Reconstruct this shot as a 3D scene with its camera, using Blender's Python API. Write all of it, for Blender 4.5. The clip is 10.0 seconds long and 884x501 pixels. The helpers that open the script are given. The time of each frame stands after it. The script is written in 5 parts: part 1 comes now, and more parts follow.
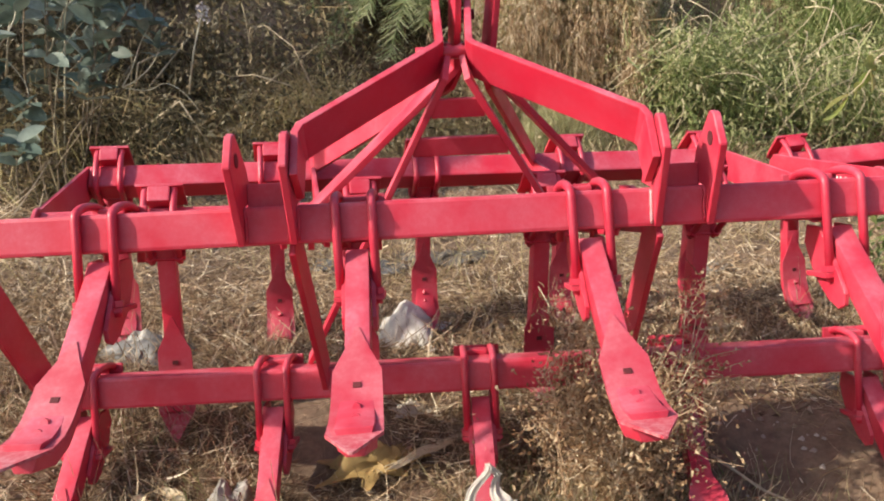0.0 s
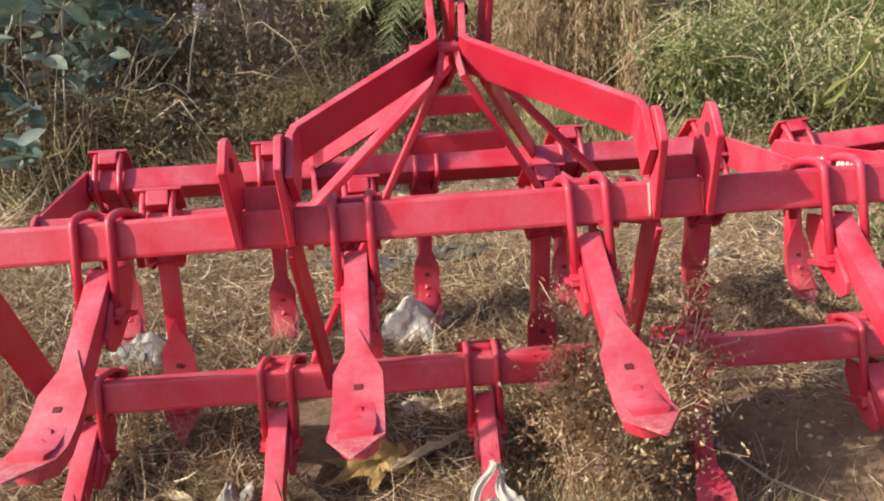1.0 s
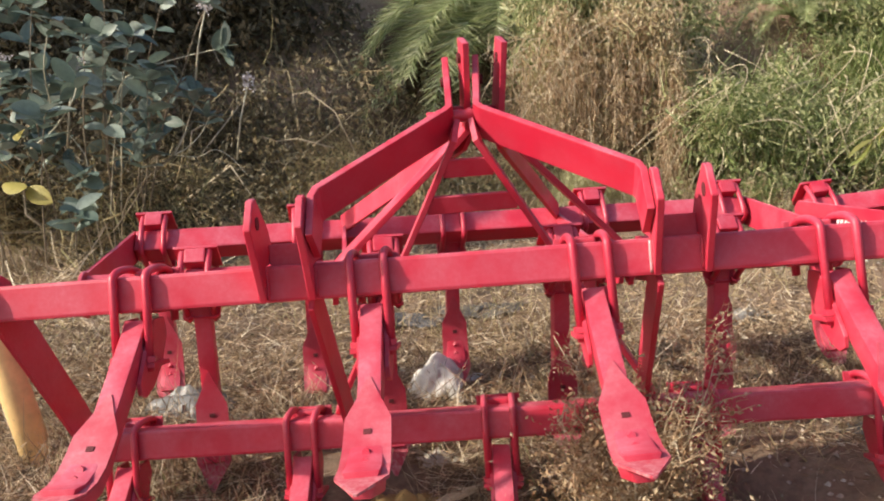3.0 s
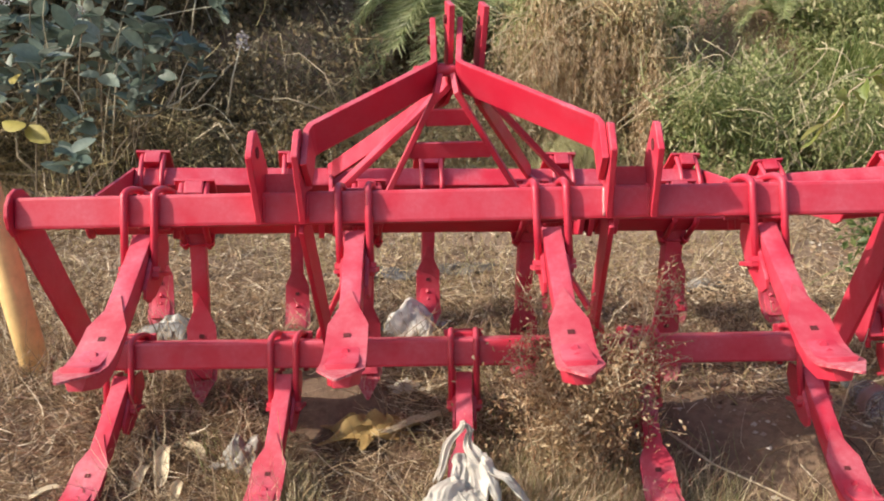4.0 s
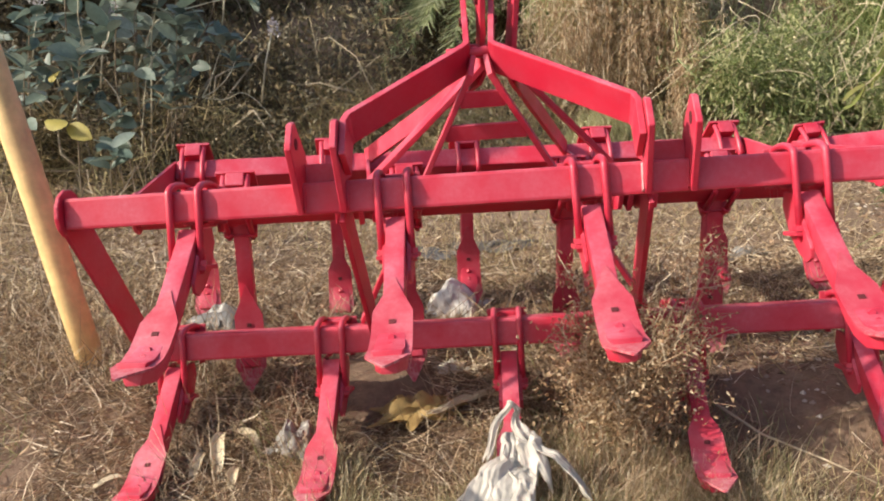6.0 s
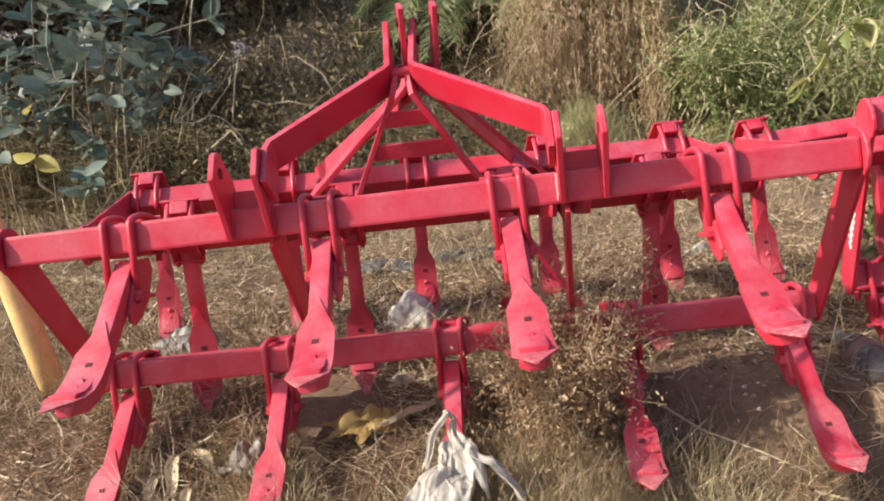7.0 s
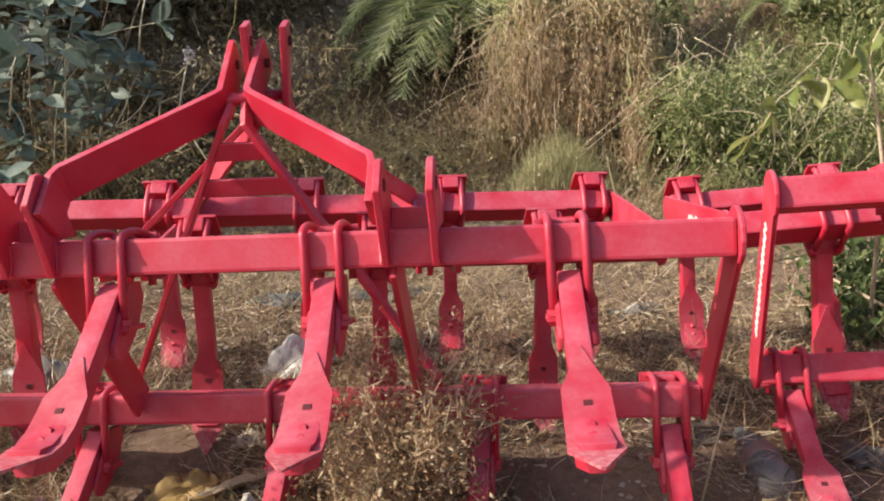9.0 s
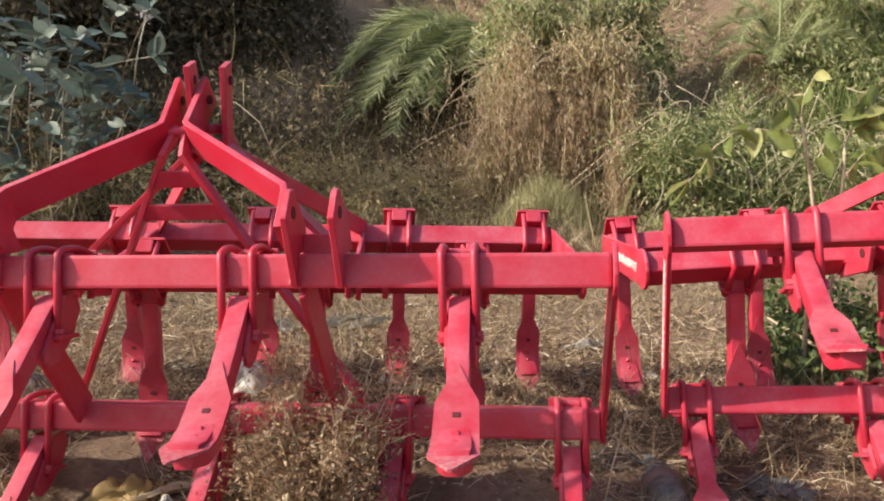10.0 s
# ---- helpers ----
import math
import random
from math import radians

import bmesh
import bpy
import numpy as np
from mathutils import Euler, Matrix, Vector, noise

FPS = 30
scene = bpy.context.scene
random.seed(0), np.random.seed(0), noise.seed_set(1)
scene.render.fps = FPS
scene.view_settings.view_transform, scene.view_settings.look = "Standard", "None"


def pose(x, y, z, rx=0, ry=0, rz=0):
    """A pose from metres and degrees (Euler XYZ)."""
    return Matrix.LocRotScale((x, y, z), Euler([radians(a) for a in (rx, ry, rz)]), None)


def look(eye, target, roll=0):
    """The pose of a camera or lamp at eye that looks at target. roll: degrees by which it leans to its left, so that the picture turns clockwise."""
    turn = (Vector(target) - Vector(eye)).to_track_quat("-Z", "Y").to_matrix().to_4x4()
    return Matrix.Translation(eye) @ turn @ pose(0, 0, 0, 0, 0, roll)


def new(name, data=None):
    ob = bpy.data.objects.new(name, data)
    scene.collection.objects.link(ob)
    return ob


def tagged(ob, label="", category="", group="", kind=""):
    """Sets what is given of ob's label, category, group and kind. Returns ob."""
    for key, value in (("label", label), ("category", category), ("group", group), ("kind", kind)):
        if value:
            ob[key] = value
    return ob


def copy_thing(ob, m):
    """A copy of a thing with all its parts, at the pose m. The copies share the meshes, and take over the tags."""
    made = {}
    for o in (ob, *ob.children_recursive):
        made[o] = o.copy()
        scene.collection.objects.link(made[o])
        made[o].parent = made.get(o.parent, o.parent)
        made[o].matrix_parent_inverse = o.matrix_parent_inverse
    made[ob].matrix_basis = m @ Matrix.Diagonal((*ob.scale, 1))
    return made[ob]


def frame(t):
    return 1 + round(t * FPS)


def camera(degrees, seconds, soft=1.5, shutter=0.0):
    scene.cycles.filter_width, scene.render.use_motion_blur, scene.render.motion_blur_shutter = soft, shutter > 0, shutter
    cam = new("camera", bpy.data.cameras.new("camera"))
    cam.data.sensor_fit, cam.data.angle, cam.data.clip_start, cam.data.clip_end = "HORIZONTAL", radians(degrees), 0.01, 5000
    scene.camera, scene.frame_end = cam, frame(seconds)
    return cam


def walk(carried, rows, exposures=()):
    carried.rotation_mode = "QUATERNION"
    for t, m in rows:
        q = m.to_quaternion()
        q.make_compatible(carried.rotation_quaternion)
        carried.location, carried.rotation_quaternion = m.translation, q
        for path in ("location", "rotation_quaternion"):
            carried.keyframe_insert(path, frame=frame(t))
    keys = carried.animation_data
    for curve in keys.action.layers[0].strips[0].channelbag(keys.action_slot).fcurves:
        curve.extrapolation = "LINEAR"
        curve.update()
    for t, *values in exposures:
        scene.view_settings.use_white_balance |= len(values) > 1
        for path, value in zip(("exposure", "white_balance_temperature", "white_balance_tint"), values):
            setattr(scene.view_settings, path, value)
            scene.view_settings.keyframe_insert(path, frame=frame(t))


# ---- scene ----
cam = camera(54.9, 10.0, 2.0)
PATH = [
    (0, (-0.084, -1.249, 0.924), (-0.053, 0.689, 0.43), -0.3),
    (0.5, (-0.08, -1.25, 0.956), (-0.054, 0.685, 0.452), -1.4),
    (1, (-0.07, -1.241, 0.939), (-0.054, 0.691, 0.421), -1.9),
    (1.5, (-0.058, -1.244, 0.961), (-0.059, 0.703, 0.503), -0.0),
    (2, (-0.076, -1.255, 0.957), (-0.099, 0.706, 0.568), 1.4),
    (2.2, (-0.063, -1.263, 0.961), (-0.123, 0.702, 0.594), 0.9),
    (3.3, (0.028, -1.405, 0.928), (-0.064, 0.558, 0.557), -2.9),
    (3.5, (0.038, -1.47, 0.919), (-0.032, 0.491, 0.529), -2.3),
    (4, (0.017, -1.553, 0.887), (-0.03, 0.403, 0.474), 1.0),
    (4.5, (0.007, -1.57, 0.888), (-0.059, 0.386, 0.479), 1.8),
    (5, (-0.008, -1.56, 0.907), (-0.088, 0.397, 0.501), 1.0),
    (5.5, (-0.017, -1.552, 0.895), (-0.108, 0.402, 0.476), 0.3),
    (5.7, (-0.009, -1.556, 0.9), (-0.118, 0.392, 0.459), -0.4),
    (6.8, (0.135, -1.588, 0.927), (-0.028, 0.343, 0.433), -5.4),
    (7, (0.194, -1.598, 0.935), (0.044, 0.343, 0.476), -5.1),
    (7.5, (0.333, -1.577, 0.925), (0.177, 0.379, 0.54), -3.5),
    (8, (0.354, -1.468, 0.948), (0.177, 0.489, 0.576), -3.0),
    (8.5, (0.407, -1.366, 0.96), (0.244, 0.589, 0.572), -2.7),
    (9, (0.571, -1.284, 0.943), (0.387, 0.664, 0.529), -0.7),
    (9.5, (0.688, -1.286, 0.953), (0.445, 0.663, 0.575), 0.0),
    (10, (0.804, -1.411, 0.952), (0.586, 0.55, 0.623), 1.0),
]
# the camera closes a little as more sunlit ground and sky-lit bank come in
GAIN = [(0, 0.42), (5.5, 0.45), (7, 0.44), (8, 0.40), (9, 0.36), (10, 0.36)]
walk(cam, [(t, look(eye, target, roll)) for t, eye, target, roll in PATH], GAIN)

# ---- light ----
SUN_AZ, SUN_EL = 199.0, 32.0      # degrees: where the sun stands, counted from +x to +y, and its height
world = bpy.data.worlds.new("sky")
scene.world = world
world.use_nodes = True
wn = world.node_tree.nodes
sky = wn.new("ShaderNodeTexSky")
sky.sky_type = "NISHITA"
sky.sun_disc = False
sky.sun_elevation = radians(SUN_EL)
sky.sun_rotation = radians(90 - SUN_AZ)
sky.dust_density = 3.0
world.node_tree.links.new(sky.outputs[0], wn["Background"].inputs[0])
wn["Background"].inputs[1].default_value = 0.145
sun = new("sun", bpy.data.lights.new("sun", "SUN"))
sun.data.energy = 5.0
sun.data.angle = radians(0.9)
sun.data.color = (1.0, 0.89, 0.74)
toward = Vector((math.cos(radians(SUN_AZ)) * math.cos(radians(SUN_EL)), math.sin(radians(SUN_AZ)) * math.cos(radians(SUN_EL)), math.sin(radians(SUN_EL))))
sun.matrix_world = look(toward * 20, (0, 0, 0))


# ---- materials ----
def material(name):
    m = bpy.data.materials.new(name)
    m.use_nodes = True
    n = m.node_tree.nodes
    return m, n, m.node_tree.links, n["Principled BSDF"]


def noise_node(n, l, scale, detail=4.0, rough=0.6, coord=None):
    t = n.new("ShaderNodeTexNoise")
    t.inputs["Scale"].default_value = scale
    t.inputs["Detail"].default_value = detail
    t.inputs["Roughness"].default_value = rough
    if coord is not None:
        l.new(coord, t.inputs["Vector"])
    return t


def ramp_node(n, l, src, stops):
    r = n.new("ShaderNodeValToRGB")
    while len(r.color_ramp.elements) < len(stops):
        r.color_ramp.elements.new(0.5)
    for e, (p, c) in zip(r.color_ramp.elements, stops):
        e.position = p
        e.color = (*c, 1.0) if len(c) == 3 else c
    l.new(src, r.inputs[0])
    return r


def mix_node(n, l, fac, a, b, mode="MIX"):
    x = n.new("ShaderNodeMix")
    x.data_type = "RGBA"
    x.blend_type = mode
    for sock, v in ((x.inputs[0], fac), (x.inputs[6], a), (x.inputs[7], b)):
        if isinstance(v, (int, float)):
            sock.default_value = v
        elif isinstance(v, tuple):
            sock.default_value = (*v, 1.0)
        else:
            l.new(v, sock)
    return x.outputs[2]


def bump_node(n, l, bsdf, height, strength, distance):
    b = n.new("ShaderNodeBump")
    b.inputs["Strength"].default_value = strength
    b.inputs["Distance"].default_value = distance
    l.new(height, b.inputs["Height"])
    l.new(b.outputs[0], bsdf.inputs["Normal"])


def red_paint(name, base, dust_sheen, rough=0.42, worn_tip=False):
    """Brushed-on red enamel: uneven gloss, a film of pale dust with sky sheen painted in, small scuffs and a brush
    grain.
    """
    m, n, l, p = material(name)
    geo = n.new("ShaderNodeNewGeometry")
    tc = n.new("ShaderNodeTexCoord")
    big = noise_node(n, l, 5.0, 5.0, 0.62, geo.outputs["Position"])
    fine = noise_node(n, l, 90.0, 6.0, 0.7, geo.outputs["Position"])
    shade = ramp_node(n, l, big.outputs[0], [(0.3, tuple(c * 0.82 for c in base)), (0.7, base)])
    dustmask = ramp_node(n, l, fine.outputs[0], [(0.42, (0, 0, 0)), (0.75, (1, 1, 1))])
    # dust lies on faces that look up; its pink also paints the sky's sheen
    sep = n.new("ShaderNodeSeparateXYZ")
    l.new(geo.outputs["Normal"], sep.inputs[0])
    up = n.new("ShaderNodeMapRange")
    up.inputs[1].default_value, up.inputs[2].default_value = -0.5, 1.0
    up.inputs[3].default_value, up.inputs[4].default_value = 0.10, 0.66
    l.new(sep.outputs[2], up.inputs[0])
    mul = n.new("ShaderNodeMath")
    mul.operation = "MULTIPLY"
    l.new(up.outputs[0], mul.inputs[0])
    add = n.new("ShaderNodeMath")
    add.operation = "MULTIPLY_ADD"
    l.new(dustmask.outputs[0], add.inputs[0])
    add.inputs[1].default_value, add.inputs[2].default_value = 0.5, 0.55
    blotch = noise_node(n, l, 11.0, 3.0, 0.55, geo.outputs["Position"])
    spread = n.new("ShaderNodeMapRange")
    spread.inputs[1].default_value, spread.inputs[2].default_value = 0.32, 0.68
    spread.inputs[3].default_value, spread.inputs[4].default_value = 0.25, 1.65
    l.new(blotch.outputs[0], spread.inputs[0])
    uneven = n.new("ShaderNodeMath")
    uneven.operation = "MULTIPLY"
    l.new(add.outputs[0], uneven.inputs[0])
    l.new(spread.outputs[0], uneven.inputs[1])
    l.new(uneven.outputs[0], mul.inputs[1])
    col = mix_node(n, l, mul.outputs[0], shade.outputs[0], dust_sheen)
    scuff = noise_node(n, l, 38.0, 8.0, 0.75, geo.outputs["Position"])
    scuffmask = ramp_node(n, l, scuff.outputs[0], [(0.68, (0, 0, 0)), (0.72, (1, 1, 1))])
    half = n.new("ShaderNodeMath")
    half.operation = "MULTIPLY"
    l.new(scuffmask.outputs[0], half.inputs[0])
    half.inputs[1].default_value = 0.35
    col = mix_node(n, l, half.outputs[0], col, (0.20, 0.035, 0.035))
    if worn_tip:      # bare steel where the soil has rubbed the point
        low = n.new("ShaderNodeSeparateXYZ")
        l.new(tc.outputs["Object"], low.inputs[0])
        near_tip = n.new("ShaderNodeMapRange")
        near_tip.inputs[1].default_value, near_tip.inputs[2].default_value = -0.425, -0.512
        l.new(low.outputs[2], near_tip.inputs[0])
        rub = n.new("ShaderNodeMath")
        rub.operation = "MULTIPLY"
        l.new(near_tip.outputs[0], rub.inputs[0])
        l.new(dustmask.outputs[0], rub.inputs[1])
        col = mix_node(n, l, rub.outputs[0], col, (0.60, 0.38, 0.39))
    l.new(col, p.inputs["Base Color"])
    r = n.new("ShaderNodeMapRange")
    r.inputs[3].default_value, r.inputs[4].default_value = rough - 0.12, rough + 0.2
    l.new(big.outputs[0], r.inputs[0])
    l.new(r.outputs[0], p.inputs["Roughness"])
    p.inputs["Specular IOR Level"].default_value = 0.45
    stretch = n.new("ShaderNodeMapping")
    stretch.inputs["Scale"].default_value = (12, 160, 160)
    l.new(tc.outputs["Object"], stretch.inputs[0])
    grain = noise_node(n, l, 1.0, 4.0, 0.6, stretch.outputs[0])
    both = mix_node(n, l, 0.4, grain.outputs[1], fine.outputs[1])
    bump_node(n, l, p, both, 0.25, 0.0015)
    return m


RED = red_paint("red_enamel", (0.52, 0.010, 0.040), (0.57, 0.165, 0.225))
RED_BOLT = red_paint("red_enamel_bolt", (0.50, 0.010, 0.040), (0.55, 0.125, 0.18), 0.34)
RED_SHOVEL = red_paint("red_enamel_shovel", (0.44, 0.013, 0.042), (0.52, 0.175, 0.215), 0.5, True)


def plain(name, base, rough=0.6, metal=0.0, var=0.25, scale=30.0, bump=0.2, dist=0.002):
    m, n, l, p = material(name)
    geo = n.new("ShaderNodeNewGeometry")
    t = noise_node(n, l, scale, 6.0, 0.65, geo.outputs["Position"])
    t2 = noise_node(n, l, scale * 0.13, 3.0, 0.5, geo.outputs["Position"])
    lo, hi = tuple(c * (1 - var) for c in base), tuple(min(1.0, c * (1 + var)) for c in base)
    a = ramp_node(n, l, t.outputs[0], [(0.3, lo), (0.7, hi)])
    b = ramp_node(n, l, t2.outputs[0], [(0.35, lo), (0.65, hi)])
    l.new(mix_node(n, l, 0.5, a.outputs[0], b.outputs[0]), p.inputs["Base Color"])
    p.inputs["Roughness"].default_value = rough
    p.inputs["Metallic"].default_value = metal
    bump_node(n, l, p, t.outputs[0], bump, dist)
    return m


# colour of solid plugs that paint the shade inside bolt and pin holes
HOLE_SHADE = plain("hole_shade", (0.09, 0.010, 0.014), 0.8)
YELLOW = plain("yellow_paint", (0.65, 0.455, 0.205), 0.55, 0.0, 0.38, 18.0)
WELD = plain("bare_weld", (0.58, 0.27, 0.29), 0.45, 0.3, 0.4, 220.0)
WHITE_PAINT = plain("white_lettering", (0.8, 0.78, 0.74), 0.6, 0.0, 0.06)


# ---- helpers of this scene ----
def part(name, bm, mat, parent, label="", smooth=False):
    me = bpy.data.meshes.new(name)
    bmesh.ops.recalc_face_normals(bm, faces=bm.faces)
    bm.to_mesh(me)
    bm.free()
    if smooth:
        for f in me.polygons:
            f.use_smooth = True
        if smooth == "auto":
            me.set_sharp_from_angle(angle=radians(38))
    me.materials.append(mat)
    ob = new(name, me)
    if parent is not None:
        ob.parent = parent
    if label:
        ob["label"] = label
    return ob


def bevel(bm, width, segments=2):
    bmesh.ops.bevel(bm, geom=list(bm.edges), offset=width, segments=segments, affect="EDGES", profile=0.6)
    return bm


def box_bm(sx, sy, sz, m=None, b=0.0):
    bm = bmesh.new()
    bmesh.ops.create_cube(bm, size=1.0, matrix=Matrix.Diagonal((sx, sy, sz, 1)))
    if b:
        bevel(bm, b)
    if m is not None:
        bm.transform(m)
    return bm


def slab_bm(outline, thick, frame3, b=0.0):
    """A plate: outline in the plane of frame3's first two axes, thick along its third, centred."""
    bm = bmesh.new()
    low = [bm.verts.new((x, y, -thick / 2)) for x, y in outline]
    high = [bm.verts.new((x, y, thick / 2)) for x, y in outline]
    bm.faces.new(low[::-1])
    bm.faces.new(high)
    k = len(outline)
    for i in range(k):
        bm.faces.new((low[i], low[(i + 1) % k], high[(i + 1) % k], high[i]))
    if b:
        bevel(bm, b, 1)
    bm.transform(frame3)
    return bm


def bar_bm(points, wide, thick, side, b=0.002):
    """A flat bar swept along points; side: the way in which it is wide, at every point."""
    bm = bmesh.new()
    pts = [Vector(p) for p in points]
    rings = []
    side = Vector(side).normalized()
    for i, p in enumerate(pts):
        d0 = (pts[i] - pts[i - 1]).normalized() if i else (pts[1] - pts[0]).normalized()
        d1 = (pts[i + 1] - pts[i]).normalized() if i < len(pts) - 1 else d0
        d = (d0 + d1).normalized()
        s = (side - d * side.dot(d)).normalized()
        nrm = d.cross(s)
        k = 1.0 / max(0.5, d.dot(d1))
        rings.append([bm.verts.new(p + s * a * wide / 2 + nrm * c * thick / 2 * k) for a, c in ((-1, -1), (1, -1), (1, 1), (-1, 1))])
    for r0, r1 in zip(rings, rings[1:]):
        for j in range(4):
            bm.faces.new((r0[j], r0[(j + 1) % 4], r1[(j + 1) % 4], r1[j]))
    bm.faces.new(rings[0][::-1])
    bm.faces.new(rings[-1])
    if b:
        bmesh.ops.recalc_face_normals(bm, faces=bm.faces)
        sharp = [e for e in bm.edges if len(e.link_faces) == 2 and e.calc_face_angle() > 0.9]
        bmesh.ops.bevel(bm, geom=sharp, offset=b, segments=2, affect="EDGES", profile=0.6)
    return bm


def rod_bm(points, r0, r1=None, sides=8):
    """A round rod along points, tapering from r0 to r1."""
    r1 = r0 if r1 is None else r1
    bm = bmesh.new()
    pts = [Vector(p) for p in points]
    ref = Vector((0.3, 0.2, 1.0)) if abs((pts[-1] - pts[0]).normalized().z) < 0.8 else Vector((1, 0.2, 0.1))
    rings = []
    for i, p in enumerate(pts):
        d = (pts[min(i + 1, len(pts) - 1)] - pts[max(i - 1, 0)]).normalized()
        a = d.cross(ref).normalized()
        c = d.cross(a)
        ref = a.cross(d)
        r = r0 + (r1 - r0) * i / (len(pts) - 1)
        rings.append([bm.verts.new(p + a * r * math.cos(2 * math.pi * j / sides) + c * r * math.sin(2 * math.pi * j / sides)) for j in range(sides)])
    for q0, q1 in zip(rings, rings[1:]):
        for j in range(sides):
            bm.faces.new((q0[j], q0[(j + 1) % sides], q1[(j + 1) % sides], q1[j]))
    bm.faces.new(rings[0][::-1])
    bm.faces.new(rings[-1])
    return bm


def thicken(bm, t):
    """Gives an open sheet a thickness t."""
    bm.normal_update()
    r = bmesh.ops.extrude_face_region(bm, geom=list(bm.faces), use_keep_orig=True)
    for v in [g for g in r["geom"] if isinstance(g, bmesh.types.BMVert)]:
        v.co -= v.normal * t


# ---- the cultivator: x along the beams, y backwards, z up out of the frame's plane; front beam at y = 0 ----
BEAM = 0.070          # square hollow section, set on its corner
DEPTH = 0.515          # front beam to rear beam
HALF = 0.955          # half of the beams' length
YZ = Matrix(((0, 0, 1, 0), (1, 0, 0, 0), (0, 1, 0, 0), (0, 0, 0, 1)))   # plate in the y-z plane, thick along x


def beam(name, y, parent):
    bm = box_bm(2 * HALF, BEAM, BEAM, None, 0.007)
    bm.transform(pose(0, y, 0, 45))
    return part(name, bm, RED, parent)


SHANK_Y = ((0.040, -0.052), (0.040, -0.30), (0.037, -0.35), (0.024, -0.40), (0.001, -0.440), (-0.026, -0.466))
SHOVEL_Y = ((0.018, -0.228), (0.018, -0.273), (0.018, -0.316), (0.017, -0.345), (0.012, -0.385), (-0.001, -0.422), (-0.027, -0.457), (-0.079, -0.515))
SHOVEL_W = (0.0025, 0.0205, 0.0395, 0.0400, 0.0405, 0.0415, 0.0430, 0.0030)
E1, E2 = Vector((0, -0.7071, -0.7071)), Vector((0, -0.7071, 0.7071))   # normals of the beam's lower and upper front faces


def tine(x, y, parent, raised, compact=False, skew=0.0, drop=0.0):
    """One rigid tine on a beam: shank, fan brackets, clamp block, two U-bolts with their nuts, and the pointed shovel.
    compact: the shorter clamp; skew: how far the clamp sits beside the shovel's line; drop: how far the shank is let down."""
    t = new("tine", None)
    t.parent = parent
    t.matrix_basis = Matrix.Translation((x + skew, y, 0)) @ Matrix.Rotation(math.asin(skew / 0.345), 4, "Y")
    low = Matrix.Translation((0, 0, -drop))
    top = SHANK_Y[0][1] + drop
    bm = bar_bm([(0, SHANK_Y[0][0], top)] + [(0, a, b) for a, b in SHANK_Y[1:]], 0.042, 0.044, (1, 0, 0), 0.0)
    for v in bm.verts:      # the foot broadens under the shovel
        k = max(0.0, min(1.0, (-0.30 - v.co.z) / 0.12))
        v.co.x *= 1 + 0.42 * k
        if v.co.z < -0.455 and v.co.y > -0.026:
            v.co.x *= 0.45
    bmesh.ops.recalc_face_normals(bm, faces=bm.faces)
    bmesh.ops.bevel(bm, geom=[e for e in bm.edges if len(e.link_faces) == 2 and e.calc_face_angle() > 0.9], offset=0.003, segments=2, affect="EDGES", profile=0.6)
    bm.transform(low)
    part("shank", bm, RED, t, "", "auto")
    if compact:
        fan = [(0.030, -0.042), (0.062, -0.006), (0.085, -0.020), (0.088, -0.055), (0.058, -0.074), (0.036, -0.070)]
    else:
        fan = [(0.030, -0.042), (0.062, -0.006), (0.094, -0.020), (0.114, -0.085), (0.108, -0.150), (0.094, -0.182), (0.072, -0.192), (0.054, -0.180), (0.042, -0.120)]
    for s in (-1, 1):
        part("bracket", slab_bm(fan, 0.008, Matrix.Translation((s * 0.0262, 0, 0)) @ YZ, 0.001), RED, t)
    turn = Matrix.Rotation(radians(45), 4, "X")       # into the beam's own square
    block = box_bm(0.050, 0.040, 0.086, turn @ Matrix.Translation((0, 0.058, 0.002 + raised)), 0.004)
    part("clamp_block", block, RED, t)
    part("clamp_plate", box_bm(0.106, 0.008, 0.090, turn @ Matrix.Translation((0, 0.083, 0.004 + 0.5 * raised)), 0.002), RED, t)
    reach = 0.072 if compact else 0.136
    for s in (-1, 1):
        ux = s * 0.0325
        a, c, top = 0.0450, -0.092, 0.030
        path = [(a, -reach - 0.012), (a, top)]
        mid, half = (a + c) / 2, (a - c) / 2
        path += [(mid + half * math.cos(q), top + 0.020 * math.sin(q)) for q in np.linspace(0.25, math.pi - 0.25, 9)]
        path += [(c, top), (c, -0.060)]
        pts = [Vector((ux, 0, 0)) + E1 * e + E2 * h for e, h in path]
        part("u_bolt", rod_bm(pts, 0.0082, None, 10), RED_BOLT, t, "", True)
        at = Vector((ux, 0, 0)) + E1 * a
        part("nut", rod_bm([at + E2 * (0.006 - reach), at + E2 * (0.017 - reach)], 0.0135, None, 6), RED_BOLT, t)
    foot = box_bm(0.090, 0.060 if compact else 0.076, 0.009, turn @ Matrix.Translation((0, -0.018, -reach)), 0.001)
    part("under_plate", foot, RED, t)
    # the shovel: a bent strip pointed at both ends
    bm = bmesh.new()
    rows = []
    for i, ((a, b), w) in enumerate(zip(SHOVEL_Y, SHOVEL_W)):
        p0, p1 = SHOVEL_Y[max(i - 1, 0)], SHOVEL_Y[min(i + 1, len(SHOVEL_Y) - 1)]
        out = Vector((0, p1[1] - p0[1], p0[0] - p1[0])).normalized() * (0.0025, 0.0035, 0.005, 0.0055, 0.0055, 0.0055, 0.0055, 0.004)[i]      # towards the blade's face
        back = [bm.verts.new((w * k, a, b)) for k in (-1, 0, 1)]
